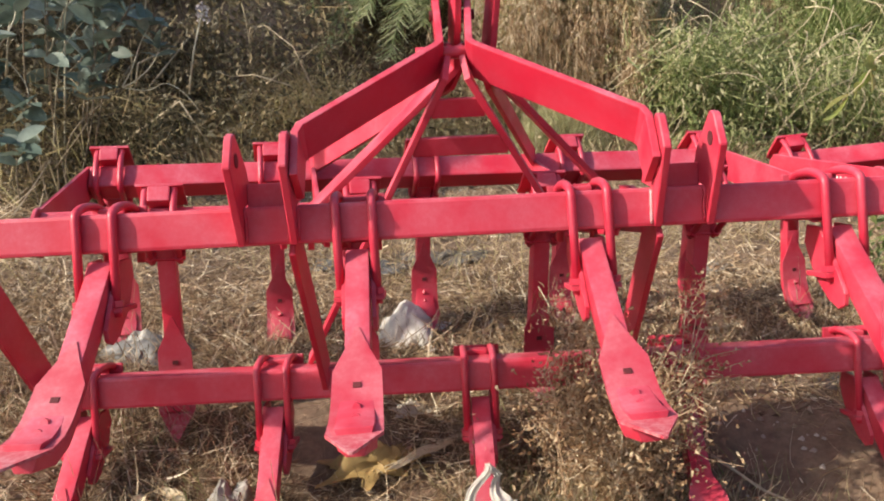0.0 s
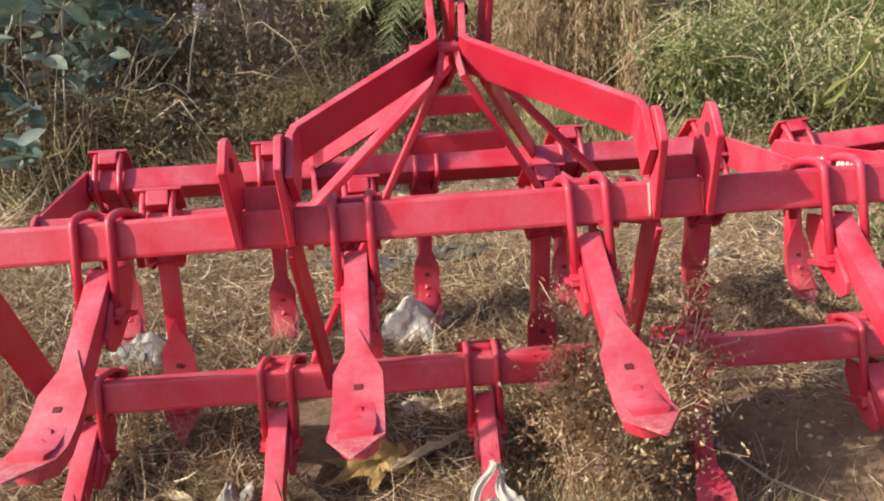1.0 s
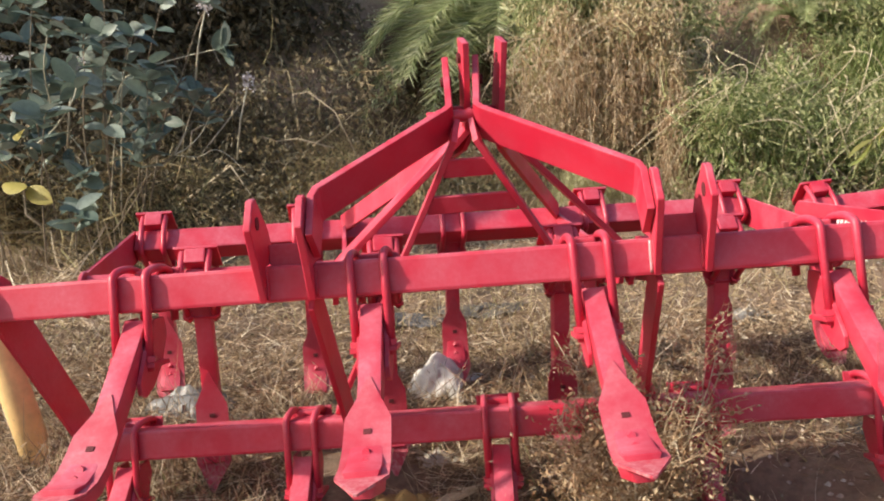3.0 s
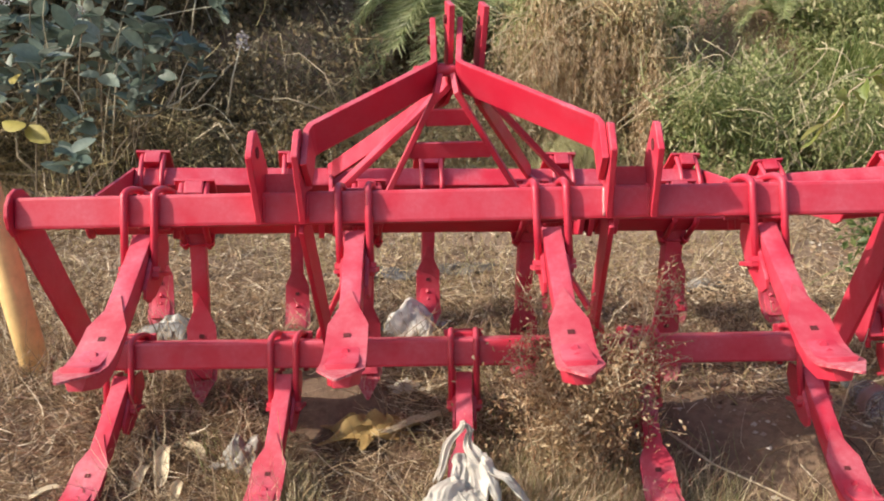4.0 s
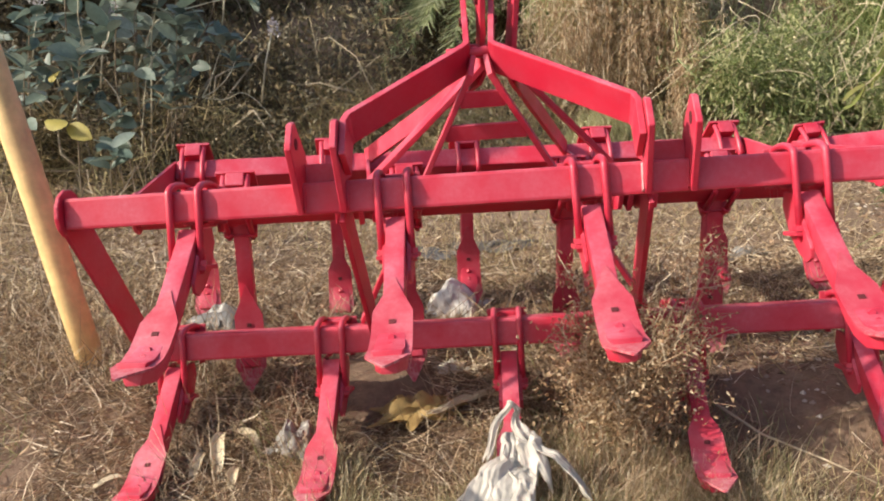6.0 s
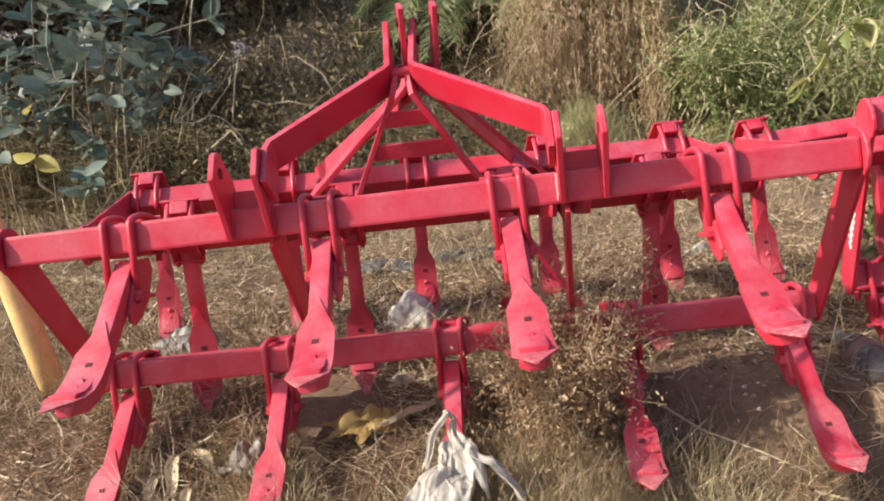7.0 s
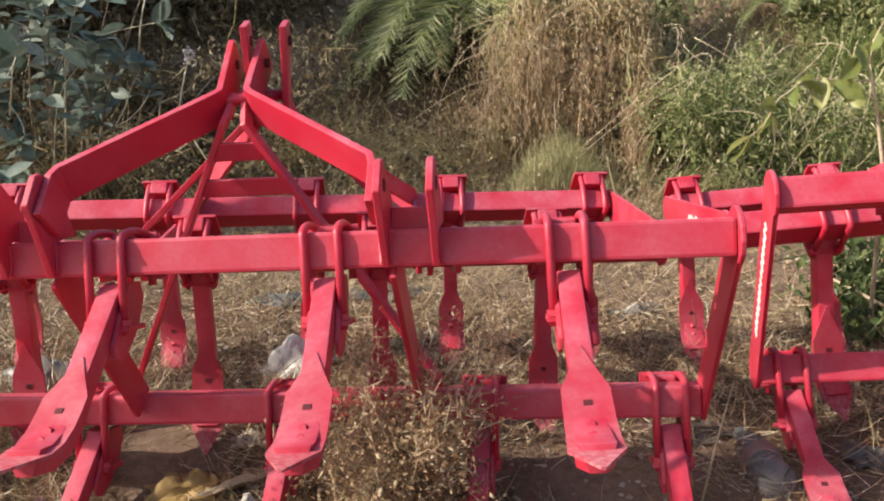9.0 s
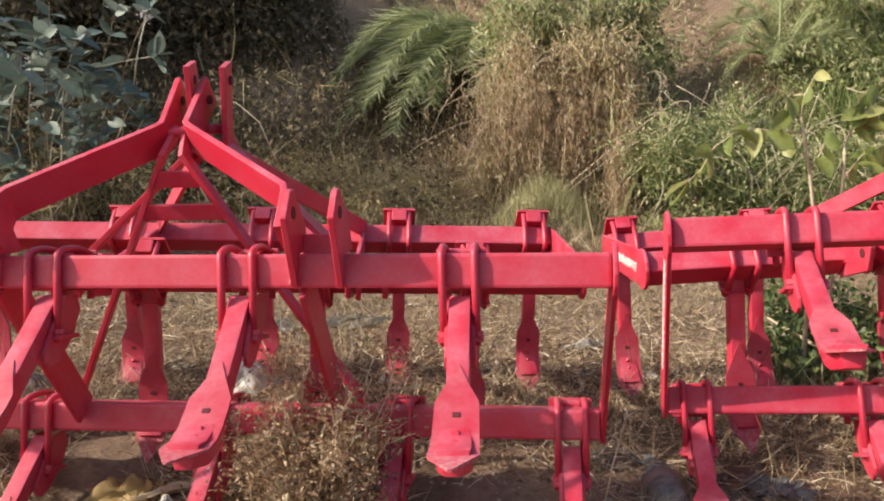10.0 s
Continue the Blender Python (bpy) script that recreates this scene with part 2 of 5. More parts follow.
        rows.append((back, [bm.verts.new(Vector((w * k, a, b)) + out) for k in (-1, 0, 1)]))
    for (b0, f0), (b1, f1) in zip(rows, rows[1:]):
        for j in range(2):
            bm.faces.new((b0[j], b0[j + 1], b1[j + 1], b1[j]))
            bm.faces.new((f0[j], f1[j], f1[j + 1], f0[j + 1]))
        for j in (0, 2):
            bm.faces.new((b0[j], f0[j], f1[j], b1[j]))
    for b0, f0 in (rows[0], rows[-1]):
        for j in range(2):
            bm.faces.new((b0[j], b0[j + 1], f0[j + 1], f0[j]))
    bm.transform(low)
    shovel = part("shovel", bm, RED_SHOVEL, t, "", "auto")
    part("square_hole", box_bm(0.0135, 0.006, 0.0105, low @ pose(0, 0.0128, -0.345, -5)), HOLE_SHADE, shovel, "dark plug painted as the shade in a bolt hole")
    for z, a in ((-0.388, 0.008), (-0.412, -0.001)):
        part("bolt", rod_bm([low @ Vector((0, a + 0.008, z + 0.004)), low @ Vector((0, a - 0.0070, z - 0.003))], 0.0105, 0.0070, 6), RED_BOLT, shovel)
    return t


def hitch_plate(x, parent):
    o = [(-0.160, -0.017), (-0.178, 0.045), (-0.168, 0.063), (-0.073, 0.077), (-0.002, 0.062), (-0.050, 0.002), (-0.004, -0.056)]
    p = part("hitch_plate", slab_bm(o, 0.014, Matrix.Translation((x, 0, 0)) @ YZ, 0.002), RED, parent)
    part("pin_hole", rod_bm([(x - 0.0085, -0.136, 0.027), (x + 0.0085, -0.136, 0.027)], 0.013, None, 14), HOLE_SHADE, p, "round dark plug painted as the shade in a pin hole")
    for g in (-1, 1):      # lumpy weld along the beam's face
        pts = []
        for i in range(9):
            q = i / 8
            pts.append(Vector((x + g * (0.0085 + random.uniform(-0.001, 0.001)), -0.047 * (1 - q) - 0.004 * q, -0.003 * (1 - q) - 0.045 * q)) + E1 * random.uniform(0.0005, 0.003))
        part("weld", rod_bm(pts, 0.0035, None, 6), WELD if x > 0.3 and g < 0 and x < 0.4 else RED_BOLT, p, "", True)
    return p


def cultivator(front, rear, label, upright):
    """upright: the kind with a taller mast and broad braces; the other has thin braces with two cross bars."""
    MAST = -0.004 if upright else -0.017       # the mast stands a little off the middle
    tall = 0.058 if upright else 0.0
    sag = 0.030 if upright else 0.0         # its bends lie lower
    foot_y, foot_z = (0.0, 0.0) if upright else (0.018, 0.022)
    lean = -0.050 if upright else 0.0         # the taller mast leans forward
    c = new("cultivator", None)
    tagged(c, label, "cultivator", "red cultivators in a row")
    beam("front_beam", 0, c)
    beam("rear_beam", DEPTH, c)
    spread = 0.336 if upright else 0.375
    for s in (-1, 1):
        x = s * (HALF + 0.006)
        o = [(0.012, -0.046), (DEPTH + 0.02, -0.044), (DEPTH + 0.045, -0.02), (DEPTH + 0.045, 0.02), (DEPTH + 0.02, 0.044), (0.012, 0.048)]
        o += [(0.058 * math.cos(a), 0.058 * math.sin(a)) for a in np.linspace(1.25, 2 * math.pi - 1.25, 9)]
        part("end_bar", slab_bm(o, 0.010, Matrix.Translation((x, 0, 0)) @ YZ, 0.002), RED, c)
        o = [(0.02, -0.056), (DEPTH - 0.03, -0.048), (DEPTH - 0.03, 0.034), (0.02, 0.034)]
        part("inner_bar", slab_bm(o, 0.012, Matrix.Translation((s * 0.333, 0, 0)) @ YZ, 0.002), RED, c)
        for hx in (0.324, 0.418):
            hitch_plate(s * hx, c)
        x0, x1 = (s * 0.354 - 0.004 if upright else s * 0.308), MAST + s * (0.036 if upright else 0.028)
        pts = [(x0, -0.120 + foot_y, -0.01), (x0, -0.140 + foot_y, 0.050 + foot_z), (x0 - s * 0.006, -0.140 + foot_y, 0.066 + foot_z), (x1 + s * 0.012, -0.104 + lean, 0.330 + tall - sag), (x1, -0.104 + lean, 0.346 + tall - sag), (x1 + s * 0.006, -0.122 + 1.3 * lean, 0.508 + tall)]
        arm = part("mast_arm", bar_bm(pts, 0.080, 0.014, (0, 1, 0.0), 0.002), RED, c)
        part("pin_hole", rod_bm([(x1 - 0.012 + s * 0.007, -0.118 + 1.2 * lean, 0.470 + tall), (x1 + 0.012 + s * 0.007, -0.118 + 1.2 * lean, 0.470 + tall)], 0.011, None, 12), HOLE_SHADE, arm, "round dark plug painted as the shade in a pin hole")
        a, b = Vector((MAST + s * (0.046 if upright else 0.026), -0.085 + lean, 0.342 if upright else 0.290)), Vector((s * spread, DEPTH - 0.01, 0.050 - 0.5 * sag))
        brace = [(MAST + s * (0.030 if upright else 0.014), -0.100 + lean, 0.385 if upright else 0.372), tuple(a), tuple(b)]
        part("brace", bar_bm(brace, 0.054 if upright else 0.034, 0.012, (0.0, 0.3, 1), 0.002), RED, c)
    part("mast_pin", rod_bm([(MAST - 0.078, -0.108 + lean, 0.352 + tall), (MAST + 0.044, -0.108 + lean, 0.352 + tall)], 0.013, None, 12), RED_BOLT, c, "", True)
    if not upright:
        for k in (0.08, 0.205):
            m = a.lerp(b, k)
            w = 2 * (m.x - MAST * (1 - k))
            part("cross_bar", box_bm(w, 0.010, 0.040, pose(MAST * (1 - k), m.y, m.z - 0.006, 74), 0.002), RED, c)
    for s in (-1, 1):
        part("hitch_strap", box_bm(0.080, 0.010, 0.052, pose(s * 0.371, -0.036, 0.036, 45), 0.002), RED, c)
    for y, row in ((0, front), (DEPTH, rear)):
        for x, skew, drop in row:
            tine(x, y, c, 0.014 if upright else 0.0, upright, skew, drop)
    return c


# along the beam, skew and drop of each tine
FRONT = ((-0.680, 0.004, 0), (-0.207, -0.010, 0), (0.218, -0.016, 0), (0.670, -0.016, 0))
REAR = ((-0.882, 0, 0), (-0.454, 0, 0), (0.009, 0, 0), (0.456, 0.012, 0), (0.887, 0, 0))
BACK_FRONT = ((-0.696, 0, 0), (-0.236, 0, 0), (0.225, 0, 0), (0.662, 0, 0))
BACK_REAR = ((-0.90, 0, 0), (-0.45, 0, 0.045), (0.0, 0, 0), (0.45, 0, 0.012), (0.90, 0, 0.01))
near = cultivator(FRONT, REAR, "freshly painted red steel cultivator tipped back on its rear tines", False)
near.matrix_basis = pose(0, 0.272, 0.602, -56, -2.4, 0)
behind = cultivator(BACK_FRONT, BACK_REAR, "red steel cultivator standing level on its tines", True)
behind.matrix_basis = pose(-0.014, 0.79, 0.492, 3, 0, 9)
side = copy_thing(near, pose(2.065, 0.54, 0.745, -66, -4.5, -3))
tagged(side, "tipped red cultivator with worn white lettering on its end bar")
far_side = copy_thing(behind, pose(2.05, 1.05, 0.602, -3, -4.5, 7))
tagged(far_side, "red cultivator standing on its tines behind a tipped one")


# ---- worn white lettering on the end bars of the two farther machines ----
def lettering(thing, y0, y1, count):
    """Slanting strokes, each a worn letter."""
    for i in range(count):
        y = y0 + (y1 - y0) * (i + 0.5) / count
        w = (y1 - y0) / count * random.uniform(0.40, 0.62)
        part("letter_bar", box_bm(0.0016, w, random.uniform(0.020, 0.029), pose(-HALF - 0.0121, y, random.uniform(-0.002, 0.002), 32)), WHITE_PAINT, thing, "white painted letter worn to a bar")


lettering(side, 0.07, 0.40, 15)
lettering(far_side, 0.05, 0.30, 12)

# ---- ground ----
def ground_z(x, y):
    z = 0.0
    w = min(1.0, max(0.0, (x - 0.75) / 0.35))      # the dip is narrower beyond the first machines
    lip, wide = 0.88 - 0.36 * w, 0.70 - 0.34 * w
    if y < lip:
        k = min(1.0, (lip - y) / wide)
        z -= 0.145 * k * k * (3 - 2 * k) + 0.03 * max(0.0, 0.1 - y)
    if y > 4.6:
        k = min(1.0, (y - 4.6) / 3.4)
        z += 2.6 * k * k * (3 - 2 * k) * (1 - 0.50 * max(0.0, 1 - max(0.0, y - 7.0) / 1.4) * math.exp(-((x + 0.25) / 0.85) ** 2))      # a hollow where the palm grows
    v = Vector((x, y, 0.0))
    z += 0.016 * noise.noise(v * 3.1) + 0.008 * noise.noise(v * 9.0)
    if y > 4:
        z += min(1.0, y - 4) * 0.12 * noise.noise(v * 0.9)
    return z


def ground():
    bm = bmesh.new()
    xs = np.concatenate([np.linspace(-60, -5, 14)[:-1], np.linspace(-5, 6, 140), np.linspace(6, 60, 14)[1:]])
    ys = np.concatenate([np.linspace(-40, -2, 12)[:-1], np.linspace(-2, 10, 150), np.linspace(10, 70, 14)[1:]])
    grid = [[bm.verts.new((x, y, ground_z(x, y))) for x in xs] for y in ys]
    for r0, r1 in zip(grid, grid[1:]):
        for j in range(len(xs) - 1):
            bm.faces.new((r0[j], r0[j + 1], r1[j + 1], r1[j]))
    m, n, l, p = material("dry_soil")
    geo = n.new("ShaderNodeNewGeometry")
    a = noise_node(n, l, 2.2, 6.0, 0.6, geo.outputs["Position"])
    b = noise_node(n, l, 45.0, 8.0, 0.7, geo.outputs["Position"])
    ca = ramp_node(n, l, a.outputs[0], [(0.3, (0.155, 0.100, 0.066)), (0.55, (0.27, 0.185, 0.125)), (0.75, (0.37, 0.27, 0.19))])
    cb = ramp_node(n, l, b.outputs[0], [(0.3, (0.48, 0.45, 0.42)), (0.6, (1, 1, 1))])
    l.new(mix_node(n, l, 0.8, ca.outputs[0], cb.outputs[0], "MULTIPLY"), p.inputs["Base Color"])
    p.inputs["Roughness"].default_value = 0.95
    bump_node(n, l, p, b.outputs[0], 0.8, 0.012)
    ob = part("ground", bm, m, None, "", True)
    tagged(ob, "dry pale soil littered with straw and rubbish", "ground", "", "structure")


ground()

# ---- plants and litter: makers ----
rng = np.random.default_rng(7)
TO_LIGHT = (-1.8, -1.9, 2.2)      # leaves turn to the light


def leafy(name, stops, rough=0.55, transl=0.25, island=True):
    """A leaf or straw: its colour varies from piece to piece, and light shines through."""
    m, n, l, p = material(name)
    if island:
        src = n.new("ShaderNodeNewGeometry").outputs["Random Per Island"]
    else:
        src = n.new("ShaderNodeObjectInfo").outputs["Random"]
    geo = n.new("ShaderNodeNewGeometry")
    r = ramp_node(n, l, src, stops)
    t = noise_node(n, l, 35.0, 4.0, 0.6, geo.outputs["Position"])
    v = ramp_node(n, l, t.outputs[0], [(0.3, (0.7, 0.7, 0.7)), (0.7, (1.0, 1.0, 1.0))])
    col = mix_node(n, l, 1.0, r.outputs[0], v.outputs[0], "MULTIPLY")
    l.new(col, p.inputs["Base Color"])
    p.inputs["Roughness"].default_value = rough
    tr = n.new("ShaderNodeBsdfTranslucent")
    l.new(col, tr.inputs["Color"])
    ms = n.new("ShaderNodeMixShader")
    ms.inputs[0].default_value = transl
    l.new(p.outputs[0], ms.inputs[1])
    l.new(tr.outputs[0], ms.inputs[2])
    l.new(ms.outputs[0], n["Material Output"].inputs[0])
    return m


STRAW = leafy("straw", [(0.0, (0.07, 0.042, 0.024)), (0.40, (0.27, 0.18, 0.10)), (0.78, (0.56, 0.42, 0.26)), (1.0, (0.90, 0.80, 0.62))], 0.5, 0.2)
DRYGRASS = leafy("dry_grass", [(0.0, (0.30, 0.22, 0.11)), (0.4, (0.58, 0.46, 0.25)), (0.7, (0.46, 0.43, 0.20)), (1.0, (0.74, 0.61, 0.38))], 0.6, 0.4)
GREENGRASS = leafy("green_grass", [(0.0, (0.12, 0.18, 0.05)), (0.5, (0.30, 0.38, 0.13)), (1.0, (0.60, 0.59, 0.30))], 0.5, 0.4)
DRYLEAF = leafy("dry_leaf", [(0.0, (0.34, 0.24, 0.14)), (0.4, (0.60, 0.46, 0.29)), (0.75, (0.80, 0.70, 0.50)), (1.0, (0.52, 0.53, 0.28))], 0.65, 0.45)
GREENLEAF = leafy("green_leaf", [(0.0, (0.15, 0.185, 0.07)), (0.4, (0.34, 0.39, 0.17)), (0.75, (0.54, 0.55, 0.29)), (1.0, (0.76, 0.69, 0.46))], 0.5, 0.45)
# leaf colours darkened to carry the shade over the left bank
SHADELEAF = leafy("shade_toned_leaf", [(0.0, (0.075, 0.065, 0.035)), (0.6, (0.16, 0.132, 0.07)), (1.0, (0.31, 0.23, 0.125))], 0.55, 0.3)
PALMLEAF = leafy("palm_leaf", [(0.0, (0.20, 0.25, 0.10)), (0.5, (0.38, 0.44, 0.20)), (1.0, (0.72, 0.72, 0.46))], 0.35, 0.38)
GREYLEAF = leafy("grey_green_leaf", [(0.0, (0.105, 0.155, 0.125)), (0.6, (0.195, 0.255, 0.215)), (1.0, (0.40, 0.46, 0.40))], 0.5, 0.25, False)
BIGLEAF = leafy("broad_green_leaf", [(0.0, (0.20, 0.27, 0.07)), (0.6, (0.34, 0.39, 0.12)), (1.0, (0.52, 0.52, 0.20))], 0.4, 0.45, False)
WITHERED = leafy("withered_leaf", [(0.0, (0.34, 0.22, 0.13)), (0.45, (0.62, 0.46, 0.30)), (1.0, (0.84, 0.72, 0.54))], 0.65, 0.45)
BUSHLEAF = leafy("bush_leaf", [(0.0, (0.15, 0.085, 0.045)), (0.4, (0.38, 0.24, 0.13)), (0.8, (0.58, 0.42, 0.25)), (1.0, (0.80, 0.67, 0.46))], 0.65, 0.4)
SEED = leafy("seed_husk", [(0.0, (0.36, 0.23, 0.14)), (0.6, (0.62, 0.46, 0.29)), (1.0, (0.86, 0.76, 0.58))], 0.7, 0.3)
TWIG = plain("pale_twig", (0.50, 0.42, 0.30), 0.8, 0.0, 0.3, 40.0)
BRANCH = plain("brown_branch", (0.44, 0.31, 0.20), 0.8, 0.0, 0.35, 40.0)
OLD_STALK = plain("brown_stalk", (0.20, 0.16, 0.11), 0.8, 0.0, 0.3, 40.0)
STALK = plain("pale_green_stalk", (0.50, 0.47, 0.35), 0.7, 0.0, 0.2, 40.0)


def film(name, base, rough, transl):
    m, n, l, p = material(name)
    geo = n.new("ShaderNodeNewGeometry")
    t = noise_node(n, l, 18.0, 5.0, 0.65, geo.outputs["Position"])
    r = ramp_node(n, l, t.outputs[0], [(0.35, tuple(c * 0.72 for c in base)), (0.65, base)])
    l.new(r.outputs[0], p.inputs["Base Color"])
    p.inputs["Roughness"].default_value = rough
    tr = n.new("ShaderNodeBsdfTranslucent")
    l.new(r.outputs[0], tr.inputs["Color"])
    ms = n.new("ShaderNodeMixShader")
    ms.inputs[0].default_value = transl
    l.new(p.outputs[0], ms.inputs[1])
    l.new(tr.outputs[0], ms.inputs[2])
    l.new(ms.outputs[0], n["Material Output"].inputs[0])
    bump_node(n, l, p, t.outputs[0], 0.6, 0.004)
    return m


def mesh_of(name, verts, faces, mat):
    me = bpy.data.meshes.new(name)
    me.from_pydata([tuple(v) for v in verts], [], faces)
    me.materials.append(mat)
    return me


def strands(name, base, way, length, width, bend, mat, parent=None, seg=3):
    """Thin blades: base points and ways (n x 3), their lengths, widths and sag."""
    k = len(base)
    way = way / np.linalg.norm(way, axis=1, keepdims=True)
    side = np.cross(way, rng.normal(size=(k, 3)))
    side /= np.linalg.norm(side, axis=1, keepdims=True)
    curl = np.cross(side, way) * rng.choice((-1.0, 1.0), size=(k, 1))
    verts = np.zeros((k, (seg + 1) * 2, 3))
    for i in range(seg + 1):
        q = i / seg
        c = base + way * (length * q)[:, None] + curl * (bend * length * q * q)[:, None]
        w = (width * (1 - 0.75 * q) / 2)[:, None]
        verts[:, 2 * i] = c - side * w
        verts[:, 2 * i + 1] = c + side * w
    faces = []
    per = (seg + 1) * 2
    for j in range(k):
        o = j * per
        for i in range(seg):
            faces.append((o + 2 * i, o + 2 * i + 1, o + 2 * i + 3, o + 2 * i + 2))
    me = mesh_of(name, verts.reshape(-1, 3), faces, mat)
    ob = new(name, me)
    ob.parent = parent
    return ob


def leaf_mesh(name, centres, ways, sizes, mat, ratio=0.5, parent=None, face=(0, 0, 0)):
    """Small leaves, each a folded diamond of two quads: n centres, ways and lengths; face: the way to which they turn."""
    k = len(centres)
    ways = ways / np.linalg.norm(ways, axis=1, keepdims=True)
    side = np.cross(ways, rng.normal(size=(k, 3)) + np.array(face))
    side /= np.linalg.norm(side, axis=1, keepdims=True)
    up = np.cross(side, ways)
    s = sizes[:, None]
    v = np.zeros((k, 6, 3))
    v[:, 0] = centres
    v[:, 1] = centres + ways * s * 0.4 + side * s * ratio * 0.5 + up * s * 0.10
    v[:, 2] = centres + ways * s * 0.45 - up * s * 0.04
    v[:, 3] = centres + ways * s * 0.4 - side * s * ratio * 0.5 + up * s * 0.10
    v[:, 4] = centres + ways * s - up * s * 0.15
    v[:, 5] = centres + ways * s * 0.75
    faces = []
    for j in range(k):
        o = j * 6
        faces += [(o, o + 1, o + 4, o + 2), (o, o + 2, o + 4, o + 3)]
    me = mesh_of(name, v.reshape(-1, 3), faces, mat)
    ob = new(name, me)
    ob.parent = parent
    return ob


def scatter(k, x0, x1, y0, y1):
    p = np.column_stack([rng.uniform(x0, x1, k), rng.uniform(y0, y1, k), np.zeros(k)])
    p[:, 2] = [ground_z(a, b) for a, b in p[:, :2]]
    return p


def strewn(k, x0, x1, y0, y1, edge):
    """As scatter, but thinning out over the edges."""
    p = np.column_stack([rng.uniform(x0, x1, k) + rng.normal(scale=edge, size=k), rng.uniform(y0, y1, k) + rng.normal(scale=edge, size=k), np.zeros(k)])
    p[:, 2] = [ground_z(a, b) for a, b in p[:, :2]]
    return p


def unless_bare(p):
    """Leaves out two stretches of bare soil high on the bank."""
    for cx, cy, rx, ry in ((2.40, 6.85, 0.34, 0.45), (-0.7, 7.15, 0.75, 0.40)):
        p = p[((p[:, 0] - cx) / rx) ** 2 + ((p[:, 1] - cy) / ry) ** 2 > rng.uniform(0.1, 1.3, len(p))]
    return p


# ---- litter and grass on the ground ----
def patchy(p, scale, cut):
    keep = [noise.noise(Vector((a * scale, b * scale, 3.3))) > cut for a, b in p[:, :2]]
    return p[np.array(keep)]


p = np.vstack([patchy(strewn(128000, -2.4, 3.0, -0.60, 1.6, 0.35), 1.6, -0.62), patchy(strewn(44000, -3.6, 4.6, 1.6, 5.0, 0.30), 1.2, -0.30)])
p = p[((p[:, 0] - 0.70) / 0.24) ** 2 + ((p[:, 1] - 0.52) / 0.22) ** 2 > rng.uniform(0.5, 1.2, len(p))]
p = p[(p[:, 0] < 0.45) | (p[:, 1] > 0.95) | ((p[:, 1] < 0.22) & (p[:, 0] < 1.3)) | (rng.uniform(size=len(p)) < np.where(p[:, 0] > 0.85, 0.34, 0.30))]
k = len(p)
way = np.column_stack([rng.normal(size=k), rng.normal(size=k), rng.uniform(-0.05, 0.40, k)])
p[:, 2] += rng.uniform(0.0, 0.02, k)
ob = strands("straw_litter", p, way, rng.uniform(0.02, 0.085, k) * rng.choice((1.0, 1.9), k, p=(0.9, 0.1)), rng.uniform(0.0014, 0.0042, k) * np.where(p[:, 1] > 1.0, 1.4, 1.0), rng.uniform(0.1, 1.3, k), STRAW, None, 3)
tagged(ob, "dry pale straw strewn over the soil", "straw", "", "stuff")

p = np.vstack([patchy(strewn(4600, -2.2, 0.3, -0.50, 1.5, 0.25), 2.7, -0.05), patchy(scatter(2600, 0.3, 2.6, 0.6, 2.2), 2.2, 0.0)])
k = len(p)
p[:, 2] += rng.uniform(0.004, 0.022, k)
way = np.column_stack([rng.normal(size=k), rng.normal(size=k), rng.uniform(-0.05, 0.45, k)])
ob = strands("broken_straw", p, way, rng.uniform(0.03, 0.11, k), rng.uniform(0.003, 0.006, k), rng.uniform(0.0, 0.9, k), leafy("bleached_straw", [(0.0, (0.40, 0.27, 0.15)), (0.5, (0.68, 0.53, 0.34)), (1.0, (0.92, 0.83, 0.65))], 0.5, 0.2))
tagged(ob, "coarse bleached broken straw lying on the litter", "straw", "", "stuff")

p = patchy(strewn(5600, -2.0, 0.60, -0.5, 0.60, 0.15), 2.3, -0.05)
k = len(p)
way = np.column_stack([rng.normal(scale=0.5, size=k), rng.normal(scale=0.5, size=k), np.ones(k)])
ob = strands("grass", p, way, rng.uniform(0.03, 0.12, k), rng.uniform(0.0015, 0.003, k), rng.uniform(0.0, 0.6, k), GREENGRASS)
tagged(ob, "short green and yellowing grass blades", "grass", "", "stuff")

p = patchy(strewn(19000, -0.48, 0.64, -0.30, 0.40, 0.07), 3.0, -0.25)
k = len(p)
way = np.column_stack([rng.normal(scale=0.5, size=k), rng.normal(scale=0.5, size=k), np.ones(k)])
ob = strands("lush_grass", p, way, rng.uniform(0.04, 0.11, k), rng.uniform(0.002, 0.0035, k), rng.uniform(0.1, 0.8, k), leafy("sunlit_grass", [(0.0, (0.26, 0.24, 0.11)), (0.35, (0.50, 0.44, 0.24)), (0.7, (0.70, 0.58, 0.37)), (1.0, (0.88, 0.78, 0.54))], 0.5, 0.35))
tagged(ob, "green and straw-coloured grass between the tines", "grass", "", "stuff")

p = patchy(strewn(7000, 0.68, 2.6, -0.5, 0.20, 0.12), 2.6, -0.15)
k = len(p)
way = np.column_stack([rng.normal(scale=0.6, size=k), rng.normal(scale=0.6, size=k), np.ones(k)])
ob = strands("withered_grass", p, way, rng.uniform(0.03, 0.10, k), rng.uniform(0.0016, 0.0034, k), rng.uniform(0.2, 1.2, k), DRYGRASS)
tagged(ob, "short withered grass on bare soil", "grass", "", "stuff")

